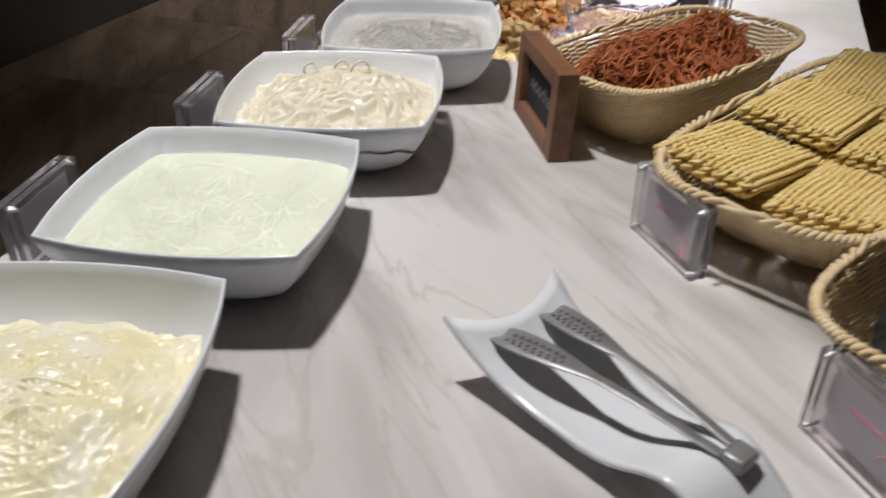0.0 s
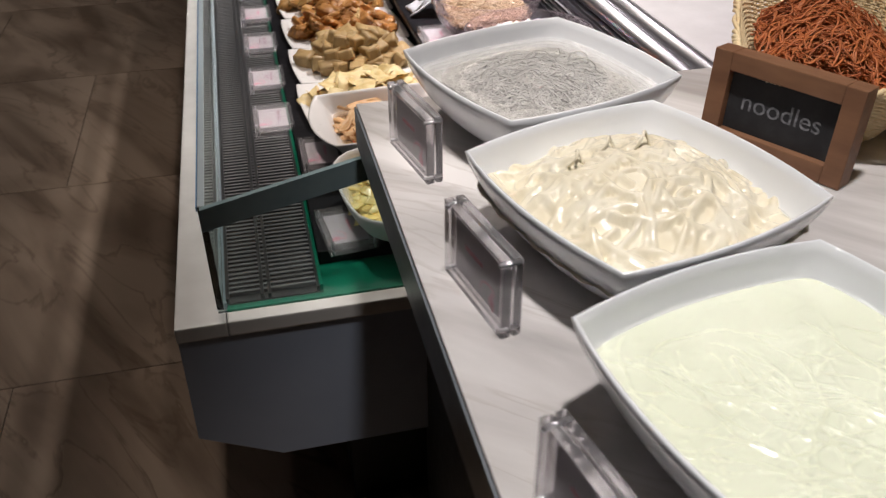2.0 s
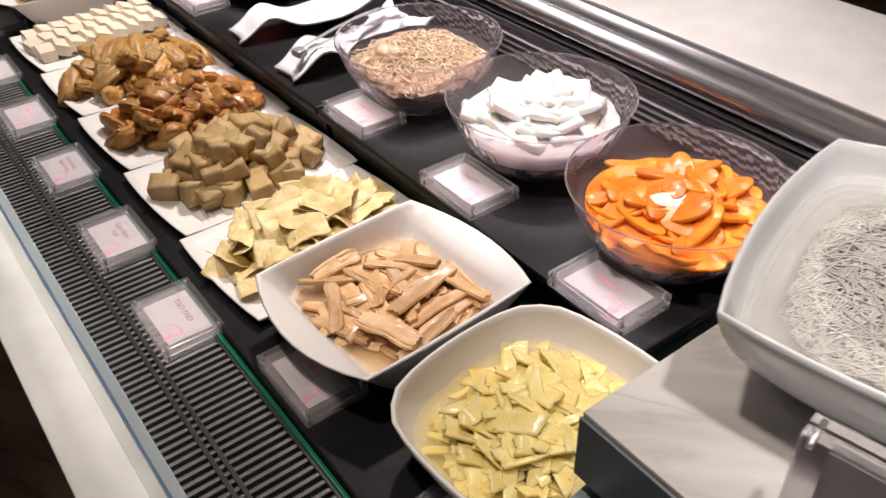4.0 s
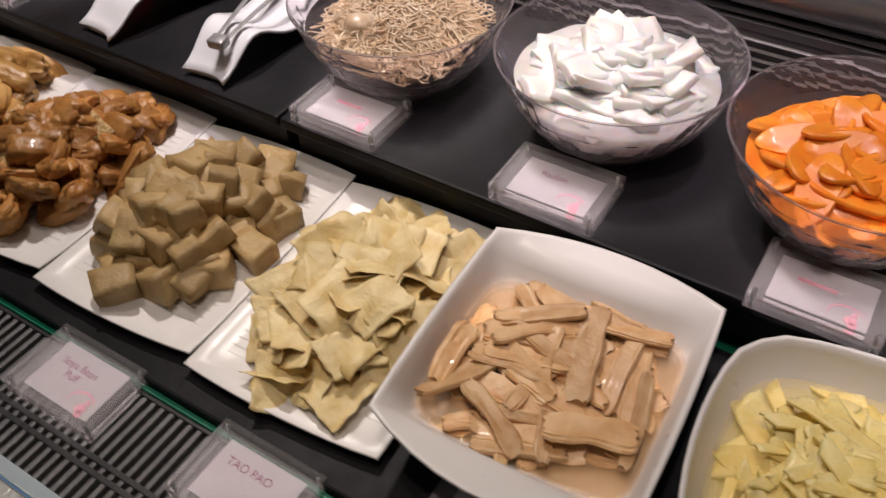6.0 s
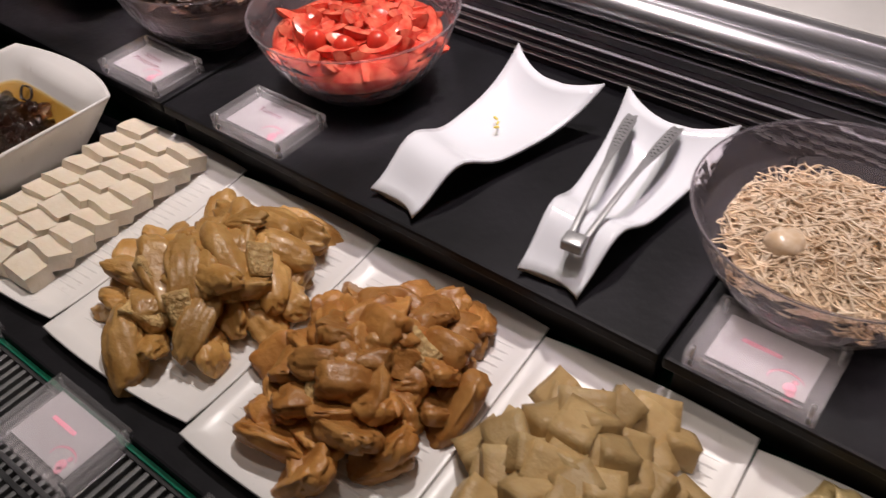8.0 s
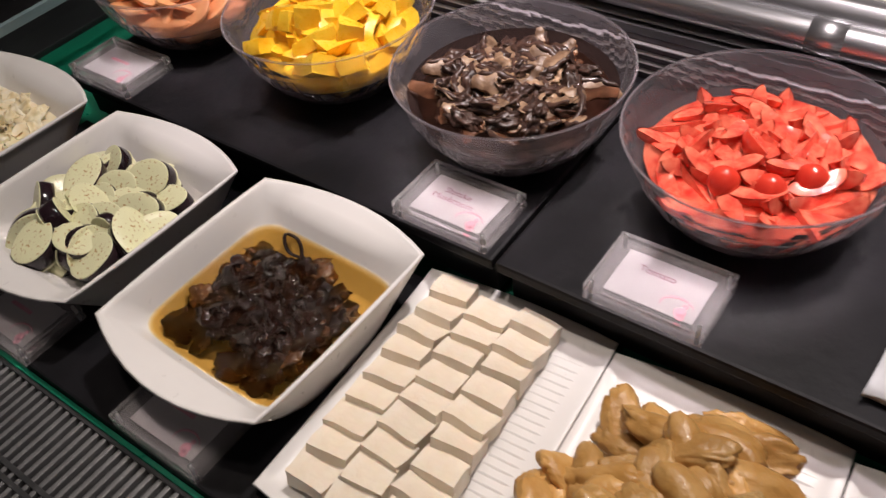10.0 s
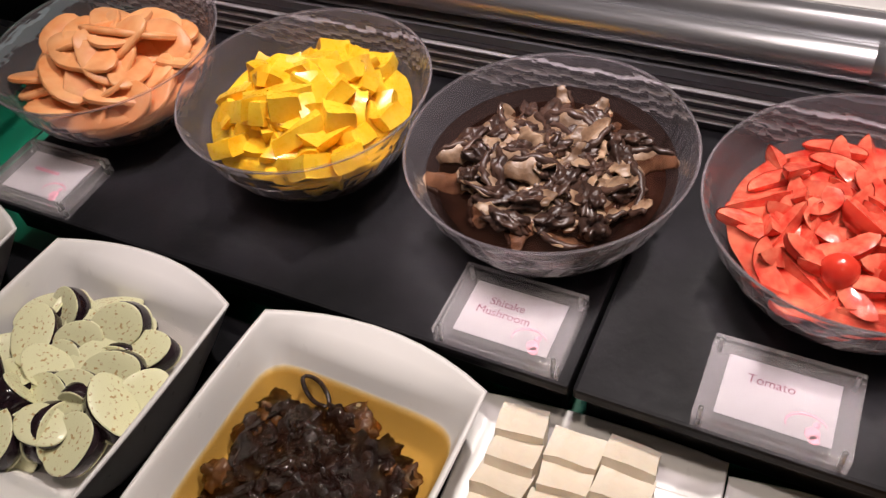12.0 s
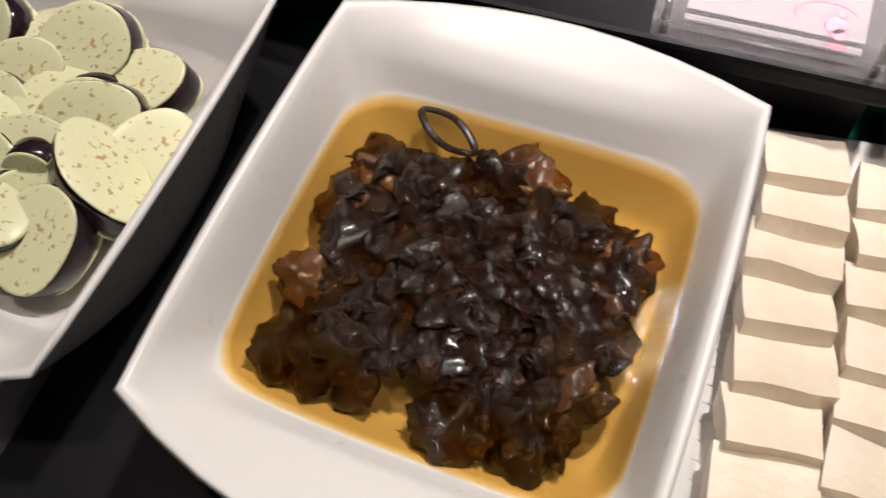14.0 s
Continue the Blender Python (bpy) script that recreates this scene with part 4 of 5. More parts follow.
def pouch(seed, sx, sy, sz, square=0.75, deep=0.30, sub=4):
    """A limp fried skin with sharp folds."""
    bm = bmesh.new()
    bmesh.ops.create_icosphere(bm, subdivisions=sub, radius=1.0)
    off = Vector((seed * 3.7, seed * 1.3, seed * 0.7))
    for v in bm.verts:
        p = v.co.copy()
        q = Vector([math.copysign(abs(c) ** square, c) for c in p])
        fold = max(0.0, 1 - 5.0 * abs(noise.noise(Vector((p.x * 0.9, p.y * 1.7, p.z * 1.2)) + off))) ** 1.6
        small = max(0.0, 1 - 3.0 * abs(noise.noise(p * 3.4 + off * 2))) ** 1.5
        k = 1.06 + 0.22 * noise.noise(p * 1.1 + off) - deep * fold - 0.07 * small + 0.05 * noise.noise(p * 7 + off)
        sag = 0.35 * sz * math.sin(p.x * 2.2 + seed) + 0.3 * sz * math.sin(p.y * 2.5 + seed * 2)
        v.co = Vector((q.x * sx * k, q.y * sy * k, q.z * sz * k + sag))
    return bm


def chunk(seed, sx, sy, sz, bevel, wob):
    bm = box(-sx / 2, sx / 2, -sy / 2, sy / 2, -sz / 2, sz / 2)
    bmesh.ops.subdivide_edges(bm, edges=bm.edges[:], cuts=3, use_grid_fill=True)
    bmesh.ops.smooth_vert(bm, verts=bm.verts[:], factor=bevel, use_axis_x=True, use_axis_y=True, use_axis_z=True)
    for v in bm.verts:
        v.co += Vector((noise.noise(v.co * 35 + Vector((seed, 0, 0))), noise.noise(v.co * 35 + Vector((0, seed, 9))), noise.noise(v.co * 35 + Vector((4, 0, seed))))) * wob
    return bm


def sheet(seed, sx, sy, amp, t=0.0012, n=11, freq=28):
    top, rows = [], []
    r = random.Random(seed)
    sk = r.uniform(-0.3, 0.3)
    def at(i, j):
        u, v = i / n - 0.5, j / n - 0.5
        e = 1 + 0.16 * noise.noise(Vector((u * 4, v * 4, seed)))
        x, y = sx * (u + sk * v) * e, sy * v * e
        z = amp * (noise.noise(Vector((x * freq, y * freq, seed))) + 0.5 * noise.noise(Vector((x * freq * 2.5, y * freq * 2.5, seed + 5)))) + amp * 1.2 * math.sin(u * 3 + seed) * (1 if seed % 2 else -1)
        return Vector((x, y, z))
    bm = bmesh.new()
    g = [[[bm.verts.new(at(i, j) + Vector((0, 0, s * t))) for j in range(n + 1)] for i in range(n + 1)] for s in (0, 1)]
    for i in range(n):
        for j in range(n):
            bm.faces.new((g[1][i][j], g[1][i + 1][j], g[1][i + 1][j + 1], g[1][i][j + 1]))
            bm.faces.new((g[0][i][j + 1], g[0][i + 1][j + 1], g[0][i + 1][j], g[0][i][j]))
    for i in range(n):
        for a, b in (((i, 0), (i + 1, 0)), ((i + 1, n), (i, n)), ((0, i + 1), (0, i)), ((n, i), (n, i + 1))):
            bm.faces.new((g[0][a[0]][a[1]], g[0][b[0]][b[1]], g[1][b[0]][b[1]], g[1][a[0]][a[1]]))
    return bm


def stick(seed, L, w, h):
    """A torn strip of bean curd, grooved along its length and frayed at its ends."""
    rows = []
    r = random.Random(seed)
    n, m = 22, 24
    bend, tw, lift = r.uniform(-0.005, 0.005), r.uniform(-0.35, 0.35), r.uniform(-0.002, 0.004)
    ridge = [(-0.10 if j % 2 else 0.08) + r.uniform(-0.12, 0.12) for j in range(m)]
    fray = [r.uniform(-0.0025, 0.002) for _ in range(m)]
    for i in range(n + 1):
        u = i / n
        k = 0.90 + 0.30 * noise.noise(Vector((u * 3, seed, 0))) - (0.25 if i in (0, n) else 0.1 if i in (1, n - 1) else 0)
        pts = []
        for j in range(m):
            a = j * math.tau / m
            ca, sa = math.copysign(abs(math.cos(a)) ** 0.7, math.cos(a)), math.copysign(abs(math.sin(a)) ** 0.7, math.sin(a))
            y = w * k * (1 + 0.25 * ridge[j]) * ca
            z = h * (1 + ridge[j] + 0.25 * noise.noise(Vector((j * 1.7, u * 5, seed)))) * sa - 0.2 * h * math.cos(ca * 3)
            c, d = math.cos(tw * u), math.sin(tw * u)
            pts.append((L * (u - 0.5) + (fray[j] if i in (0, n) else 0), y * c - z * d + bend * math.sin(u * math.pi), y * d + z * c + lift * math.sin(u * math.pi)))
        rows.append(pts)
    return loft(rows)


def disc(rx, ry, t, seed=0, wob=0.06, n=24, cup=0.0):
    rows = []
    for k, z in ((0.05, -t / 2), (0.94, -t / 2), (1.0, -t * 0.25), (1.0, t * 0.25), (0.94, t / 2), (0.5, t / 2 + cup), (0.05, t / 2 + cup)):
        rows.append([(rx * k * math.cos(a) * (1 + wob * math.sin(a * 2 + seed)), ry * k * math.sin(a) * (1 + wob * math.sin(a * 3 + seed * 2)), z) for a in [i * math.tau / n for i in range(n)]])
    return loft(rows)


def make(name, bms, mat, label, category, group, sharp=0):
    """The first of each shape, kept out at its later place by heap()."""
    M_ = M[mat] if isinstance(mat, str) else mat
    meshes = []
    for bm in bms:
        me = bpy.data.meshes.new(name)
        bmesh.ops.recalc_face_normals(bm, faces=bm.faces[:])
        bm.to_mesh(me)
        bm.free()
        me.materials.append(M_)
        for p in me.polygons:
            p.use_smooth = True
        if sharp:
            me.set_sharp_from_angle(angle=radians(sharp))
        meshes.append(me)
    return (name, meshes, label, category, group)


def put(kind, i, m, scale=1.0):
    name, meshes, label, category, group = kind
    ob = new(name, meshes[i % len(meshes)])
    ob.matrix_basis = m @ Matrix.Scale(scale, 4)
    return tagged(ob, label, category, group)


def heap(kind, m, n, hx, hy, z0, height, tilt, seed, power=2.0, flat_turn=None, size=(0.85, 1.15)):
    """Pieces heaped over an oval; the later ones lie on top."""
    r = random.Random(seed)
    layers = [(int(n * 0.56), 1.0, 0.0), (int(n * 0.29), 0.74, 0.58), (n - int(n * 0.56) - int(n * 0.29), 0.42, 1.0)]
    spots = [(math.sqrt((i + 0.5) / c) * k, i * 2.39996 + r.uniform(-0.25, 0.25) + 1.3 * h, h) for c, k, h in layers for i in range(c)]
    for i, (q, a, h) in enumerate(spots):
        x, y = hx * q * math.cos(a) + r.uniform(-0.004, 0.004), hy * q * math.sin(a) + r.uniform(-0.004, 0.004)
        z = z0 + height * h + r.uniform(-0.003, 0.003)
        turn = r.uniform(0, 360) if flat_turn is None else flat_turn + r.uniform(-50, 50)
        put(kind, r.randrange(11), m @ pose(x, y, z, r.uniform(-tilt, tilt), r.uniform(-tilt, tilt), turn), r.uniform(*size))


def food(name, c1, c2, rough, scale, bump=0.0006, bscale=160, tint=0.14, sss=0.1, coat=0.0):
    M[name] = material(name, c1, rough, 0, c2, scale, bump=bump, bump_scale=bscale, random_tint=tint, sss=sss, coat=coat)


food("golden_puff", (0.40, 0.205, 0.055), (0.57, 0.34, 0.125), 0.36, 26, 0.0018, 120, 0.24, coat=0.12)
food("brown_puff", (0.36, 0.145, 0.034), (0.54, 0.27, 0.082), 0.36, 26, 0.0018, 120, 0.24, coat=0.12)
food("porous", (0.42, 0.24, 0.08), (0.68, 0.48, 0.22), 0.5, 150, 0.0045, 190, 0.12)
food("taupe_cube", (0.40, 0.26, 0.11), (0.54, 0.39, 0.19), 0.46, 18, 0.0014, 190, 0.16)
food("yuba", (0.66, 0.48, 0.20), (0.84, 0.69, 0.39), 0.44, 34, 0.0020, 120, 0.12)
food("stick_tan", (0.60, 0.34, 0.15), (0.76, 0.51, 0.28), 0.36, 45, 0.0010, 220, 0.16, coat=0.1)
food("bamboo", (0.85, 0.67, 0.23), (0.91, 0.78, 0.37), 0.28, 40, 0.0005, 160, 0.10, coat=0.25)
food("tofu", (0.75, 0.65, 0.52), (0.81, 0.72, 0.60), 0.4, 40, 0.0012, 150, 0.05, sss=0.2)
food("radish", (0.90, 0.89, 0.88), (0.93, 0.92, 0.91), 0.22, 40, 0.0002, 150, 0.04, sss=0.5, coat=0.3)
food("carrot", (0.80, 0.20, 0.015), (0.88, 0.30, 0.03), 0.32, 45, 0.0006, 150, 0.16, coat=0.1)
food("sweet_potato", (0.76, 0.30, 0.11), (0.84, 0.42, 0.19), 0.35, 40, 0.0003, 150, 0.10)
food("pumpkin", (0.90, 0.47, 0.015), (0.94, 0.62, 0.05), 0.28, 30, 0.0003, 150, 0.10, coat=0.3)
food("tomato_skin", (0.60, 0.032, 0.02), (0.70, 0.07, 0.035), 0.15, 25, 0.0, 100, 0.12, coat=0.5)
food("tomato_flesh", (0.68, 0.045, 0.03), (0.86, 0.22, 0.13), 0.14, 60, 0.0008, 130, 0.12, coat=0.4)
food("mushroom_dark", (0.03, 0.016, 0.013), (0.085, 0.045, 0.032), 0.32, 50, 0.0012, 130, 0.25, coat=0.15)
food("mushroom_pale", (0.15, 0.085, 0.05), (0.42, 0.28, 0.18), 0.36, 60, 0.0012, 150, 0.2, coat=0.1)
food("eggplant_skin", (0.014, 0.008, 0.012), (0.035, 0.018, 0.024), 0.15, 20, 0.0, 100, 0.1, coat=0.5)
M["eggplant_flesh"] = material("eggplant_flesh", (0.79, 0.78, 0.50), 0.28, 0, (0.52, 0.36, 0.15), 190, random_tint=0.08, coat=0.08, contrast=(0.585, 0.655), stretch=(1, 1.4, 1))
food("fungus", (0.010, 0.004, 0.0025), (0.030, 0.012, 0.007), 0.06, 50, 0.0018, 330, 0.1, coat=0.4)
M["fungus"].node_tree.nodes["Principled BSDF"].inputs["Specular IOR Level"].default_value = 0.40
food("fungus_brown", (0.05, 0.022, 0.012), (0.11, 0.05, 0.025), 0.15, 40, 0.0006, 220, 0.2, coat=0.3)
M["clear_water"] = material("clear_water", (0.95, 0.93, 0.92), 0.02, transmission=1.0, ior=1.25, bump=0.0007, bump_scale=60)
M["brown_water"] = material("brown_water", (0.13, 0.065, 0.048), 0.02, transmission=0.97, ior=1.25, bump=0.0007, bump_scale=60)
M["sprout"] = material("bean_sprout", (0.62, 0.44, 0.28), 0.22, 0, (0.80, 0.66, 0.50), 60, coat=0.4)
M["white_fungus"] = material("white_fungus", (0.90, 0.75, 0.44), 0.3, 0, (0.94, 0.87, 0.70), 40, coat=0.3, sss=0.2)


def centre(i):
    return pose(0.119, (PLATES[i][0] + PLATES[i][1]) / 2 + 0.009, 0.624, 0, 0, 3)

golden = make("tofu_puff", [pouch(s, 0.037 + 0.008 * (s % 3), 0.0185 + 0.003 * (s % 2), 0.0135 + 0.002 * (s % 2), 0.9, 0.15) for s in range(11)], "golden_puff", "golden fried tofu puff with a wrinkled skin on a plate", "tofu puff", "golden tofu puffs")
heap(golden, centre(3), 74, 0.136, 0.100, 0.013, 0.040, 30, 31, flat_turn=70, size=(0.75, 1.2))
brown = make("tofu_puff", [pouch(s + 10, 0.028 + 0.006 * (s % 3), 0.023, 0.0150, 0.74, 0.17) for s in range(11)], "brown_puff", "brown braised tofu puff, wrinkled, on a plate", "tofu puff", "brown tofu puffs")
heap(brown, centre(2), 74, 0.134, 0.100, 0.014, 0.043, 38, 32, size=(0.75, 1.15))
opened = make("cut_tofu_puff", [chunk(s + 60, 0.050 - 0.006 * (s % 2), 0.027, 0.020, 0.30, 0.005) for s in range(4)], "porous", "tofu puff cut open to its porous inside", "tofu puff", "cut tofu puffs")
for k, (i, x, y, rx, ry, turn) in enumerate(((3, -0.055, 0.030, 25, -30, 75), (3, -0.070, -0.028, -10, -38, 60), (3, -0.095, 0.005, 10, -25, 110), (3, 0.020, -0.060, 20, -20, 40), (2, -0.060, 0.012, 12, -30, 20), (2, 0.030, -0.040, -15, -25, 80))):
    put(opened, k, centre(i) @ pose(x, y, 0.060 - 0.25 * abs(x) , rx, ry, turn))
cubes = make("tofu_cube", [chunk(s, 0.039 + 0.003 * (s % 3), 0.036 - 0.003 * (s % 2), 0.033, 0.07, 0.0036) for s in range(7)], "taupe_cube", "taupe-brown fried tofu cube on a plate", "tofu cube", "fried tofu cubes")
heap(cubes, centre(1), 72, 0.132, 0.098, 0.016, 0.047, 27, 33)
yuba = make("yuba_sheet", [sheet(s, 0.078 - 0.009 * (s % 3), 0.066 - 0.012 * (s % 2), 0.0062, 0.0010, 15, 24) for s in range(9)], "yuba", "wrinkled pale yellow yuba sheet on a plate", "yuba sheet", "yuba sheets")
heap(yuba, centre(0), 72, 0.142, 0.098, 0.010, 0.036, 27, 34)
tofu = make("tofu_slice", [chunk(s + 20, 0.034, 0.0485 - 0.001 * s, 0.023, 0.05, 0.0030) for s in range(4)], "tofu", "white tofu slice in an overlapping row", "tofu slice", "tofu slices", 40)
for col, y in enumerate((0.065, 0.014, -0.037)):
    for row in range(9):
        x = 0.128 - 0.0315 * row - (0.0, 0.010, 0.003)[col] + rng.uniform(-0.002, 0.002)
        put(tofu, rng.randrange(4), centre(4) @ pose(x, y + rng.uniform(-0.002, 0.002), 0.0135 + (0.004 if row < 8 else 0), rng.uniform(-3, 3), (17 if row < 8 else 3) + rng.uniform(-8, 8), rng.uniform(-6, 6)))

sring, sz = level(SERVE["hx"], SERVE["hy"], SERVE["ax"], SERVE["ay"], SERVE["base"], SERVE["h"], 0.55, 0.006, False)
sring = fine(sring, 2)
sticks = make("bean_curd_stick", [stick(s, 0.074 + 0.016 * (s % 3), 0.0085 + 0.0024 * (s % 4), 0.0036) for s in range(11)], "stick_tan", "tan soaked bean curd stick in broth", "bean curd stick", "bean curd sticks", 30)
r = random.Random(17)
for i in range(92):
    turn = r.gauss(100 if r.random() < 0.62 else 15, 26)
    c, s2 = abs(math.cos(radians(turn))), abs(math.sin(radians(turn)))
    lx, ly = 0.102 - 0.044 * c, 0.100 - 0.044 * s2
    x, y = r.uniform(-lx, lx), r.uniform(-ly, ly)
    put(sticks, i, SB["sticks"] @ pose(x, y, 0.026 + 0.033 * i / 92, r.uniform(-20, 20), r.uniform(-8, 8), turn), r.uniform(0.85, 1.12))
depths("cloudy_broth", SB["sticks"], SERVE, (0.34, 0.42, 0.50), "straw_veil", "cloudy tan soaking broth", 0.006, False)
liquid("broth_surface", SB["sticks"], rounded(sring, 4), sz, "surface", "wet surface of the broth").visible_shadow = False
bring, bz = level(BAM["hx"], BAM["hy"], BAM["ax"], BAM["ay"], BAM["base"], BAM["h"], 0.7, 0.005, True, 0.08)
depths("bamboo_juice", SB["bamboo"], BAM, (0.50, 0.58, 0.66), "juice_veil", "pale juice around bamboo shoots", 0.005, True, 0.08)
shoots = make("bamboo_shoot_slice", [sheet(s + 40, 0.052 + 0.011 * (s % 3), (0.009, 0.014, 0.022, 0.030)[s % 4], 0.0022, 0.0032, 8, 22) for s in range(12)], "bamboo", "pale yellow bamboo shoot slice in a bowl", "bamboo shoot", "bamboo shoot slices")
heap(shoots, SB["bamboo"], 240, 0.112, 0.110, bz - 0.010, 0.024, 20, 36)

fring, fz = level(SERVE["hx"], SERVE["hy"], SERVE["ax"], SERVE["ay"], SERVE["base"], SERVE["h"], 0.54, 0.006, False)
fring = rounded(fine(fring, 2), 5)
depths("amber_water", SB["fungus"], SERVE, (0.43, 0.455, 0.478, 0.498, 0.515), "amber_veil", "clear amber soaking water", 0.006, False)
liquid("water_surface", SB["fungus"], fring, fz, "surface", "wet surface of the amber water").visible_shadow = False


def frilled(seed, sx, sy, sz):
    """A ruffled lobe with a wavy edge."""
    bm = bmesh.new()
    bmesh.ops.create_icosphere(bm, subdivisions=4, radius=1.0)
    off = Vector((seed * 2.3, seed * 1.1, seed * 0.9))
    for v in bm.verts:
        p = v.co.copy()
        a = math.atan2(p.y, p.x)
        flat = math.hypot(p.x, p.y)
        edge = 1 + 0.45 * noise.noise(p * 1.6 + off) + 0.22 * noise.noise(p * 4.5 + off)
        bumps = 0.55 * noise.noise(p * 2.4 + off) + 0.35 * abs(noise.noise(p * 5.0 + off))
        v.co = Vector((p.x * sx * edge, p.y * sy * edge, p.z * sz * (1 + bumps) + sz * 0.7 * math.sin(a * 4 + seed) * flat ** 2))
    return bm


frill = make("black_fungus", [frilled(s + 50, 0.019, 0.016, 0.0060) for s in range(8)], "fungus", "shiny frilled black fungus piece in amber water", "black fungus", "black fungus pieces")
r = random.Random(5)
for i in range(128):
    q, a = math.sqrt((i + 0.5) / 128), i * 2.39996
    x, y = 0.082 * q * math.cos(a) - 0.008, 0.090 * q * math.sin(a)
    reach = 1.0 - 0.14 * math.cos(4 * a)
    x, y = x * reach, y * reach
    if x < -0.046 and abs(y - 0.004) < 0.020:
        continue
    if x > 0.062:
        continue
    put(frill, i, SB["fungus"] @ pose(x, y, fz - 0.0110 + 0.004 * (1 - q * q) + r.uniform(-0.003, 0.003), r.uniform(-35, 35), r.uniform(-35, 35), r.uniform(0, 360)), r.uniform(0.6, 1.15))
ears = make("brown_fungus", [frilled(s + 80, 0.017, 0.015, 0.004) for s in range(4)], "fungus_brown", "brown translucent fungus lobe under the amber water", "black fungus", "brown fungus lobes")
for k, (x, y) in enumerate(((0.072, -0.006), (0.066, -0.020), (0.036, -0.078), (0.020, -0.074), (0.045, 0.070), (0.022, 0.084), (-0.030, 0.082), (-0.036, -0.066))):
    put(ears, k, SB["fungus"] @ pose(x, y, fz - 0.007, r.uniform(-15, 15), r.uniform(-15, 15), 70 * k))
curl = tube([(0.022 * math.cos(a), 0.008 * math.sin(a), 0.002 * math.sin(a * 3)) for a in [radians(d) for d in range(0, 361, 20)]], 0.0024, 6, flat=0.6)
tagged(part("fungus_curl", curl, "fungus", place=SB["fungus"] @ pose(0.082, 0.042, fz + 0.001, 0, 0, 62)), "thin curled fungus ring floating in amber water", "black fungus")

# eggplant: dark skin with a pale cut face
def eggplant_slice(rx, ry, t, seed):
    ob = tagged(part("eggplant_slice", disc(rx, ry, t, seed, 0.04, 28), "eggplant_skin"), "oval eggplant slice, pale flesh and dark skin", "eggplant slice", "eggplant slices")
    for side in (-1, 1):
        f = part("flesh", disc(rx - 0.0004, ry - 0.0004, 0.0016, seed, 0.04, 28), "eggplant_flesh", ob, "pale green seeded flesh")
        f.location = (0, 0, side * t / 2)
    return ob


liquid("eggplant_water", SB["eggplant"], rounded(sring, 4), sz - 0.004, "clear_water", "clear water under the eggplant slices").visible_shadow = False
r = random.Random(9)
slices = [eggplant_slice(*d) for d in ((0.032, 0.022, 0.018, 1), (0.035, 0.023, 0.022, 2), (0.029, 0.021, 0.017, 4), (0.033, 0.025, 0.024, 5))]
lain = 0
for layer, (count, reach, lift) in enumerate(((18, 0.078, -0.012), (22, 0.094, 0.004), (12, 0.088, 0.015))):
    for i in range(count):
        q, a = math.sqrt((i + 0.5) / count), i * 2.39996 + 0.9 * layer
        lean = r.choice((14, 22, 30, 38)) if (i + layer) % 5 else r.choice((58, 74))
        m = SB["eggplant"] @ pose(reach * q * math.cos(a), reach * q * math.sin(a), sz + lift + r.uniform(-0.002, 0.003), 0, 0, r.uniform(150, 260) if i % 3 else r.uniform(0, 360)) @ pose(0, 0, 0, 0, lean, 0) @ pose(0, 0, 0, 0, 0, r.uniform(0, 180))
        if lain < 4:
            slices[lain].matrix_basis = m
        else:
            copy_thing(slices[lain % 4], m)
        lain += 1
mound("white_fungus", SB["white"], sring, sz - 0.004, 0.02, "white_fungus", "shredded white fungus heaped in a bowl", "white fungus", 0.006, 60)
flakes = make("white_fungus_flake", [sheet(s + 70, 0.028, 0.018, 0.0075, 0.0010, 12, 95) for s in range(7)], "white_fungus", "ruffled white fungus flake", "white fungus", "white fungus flakes")
heap(flakes, SB["white"], 190, 0.098, 0.10, sz + 0.002, 0.018, 50, 41)

# glass bowls
def fill(key, radius, z, mat, label):
    liquid("bowl_water", GB[key], [(radius * math.cos(i * math.tau / 40), radius * math.sin(i * math.tau / 40)) for i in range(40)], z, mat, label, 0.0008).visible_shadow = False


def mass(key, mat, what, top=0.074):
    """Packed food seen through the lower wall of a glass bowl."""
    prof = [(0.046, 0.0075), (0.070, 0.018), (0.0905, 0.036), (0.107, 0.0555), (0.107 + (top - 0.0555) * 0.5, top), (0.06, top + 0.006), (0.01, top + 0.006)]
    rows = []
    for k, (rr, h) in enumerate(prof):
        rows.append([(rr * (1 + (-0.035 + 0.035 * noise.noise(Vector((math.cos(a) * 5, math.sin(a) * 5, h * 60)))) * (k < 5)) * math.cos(a), rr * (1 - 0.02) * math.sin(a), h + 0.003 * noise.noise(Vector((rr * 60, a * 4, 2)))) for a in [i * math.tau / 60 for i in range(60)]])
    tagged(part("packed_" + key, loft(rows), mat, place=GB[key]), "packed " + what + " filling the lower glass bowl", "vegetable", kind="stuff")


mass("carrot", "carrot", "carrot slices")
mass("radish", "radish", "white radish slices", 0.080)
mass("tomato", "tomato_flesh", "tomato pieces")
mass("mushroom", "mushroom_dark", "shiitake slices", 0.070)
mass("mango", "pumpkin", "pumpkin pieces")
mass("sweet", "sweet_potato", "sweet potato slices")
carrots = make("carrot_slice", [disc(0.030 + 0.005 * (s % 3), 0.019 + 0.003 * (s % 2), 0.006, s, 0.05, 20, -0.0006) for s in range(5)], "carrot", "bright orange oval carrot slice in a glass bowl", "carrot slice", "carrot slices", 45)
heap(carrots, GB["carrot"], 100, 0.099, 0.099, 0.076, 0.022, 24, 51, 3)
fill("carrot", 0.1225, 0.083, "clear_water", "clear water over the carrots")
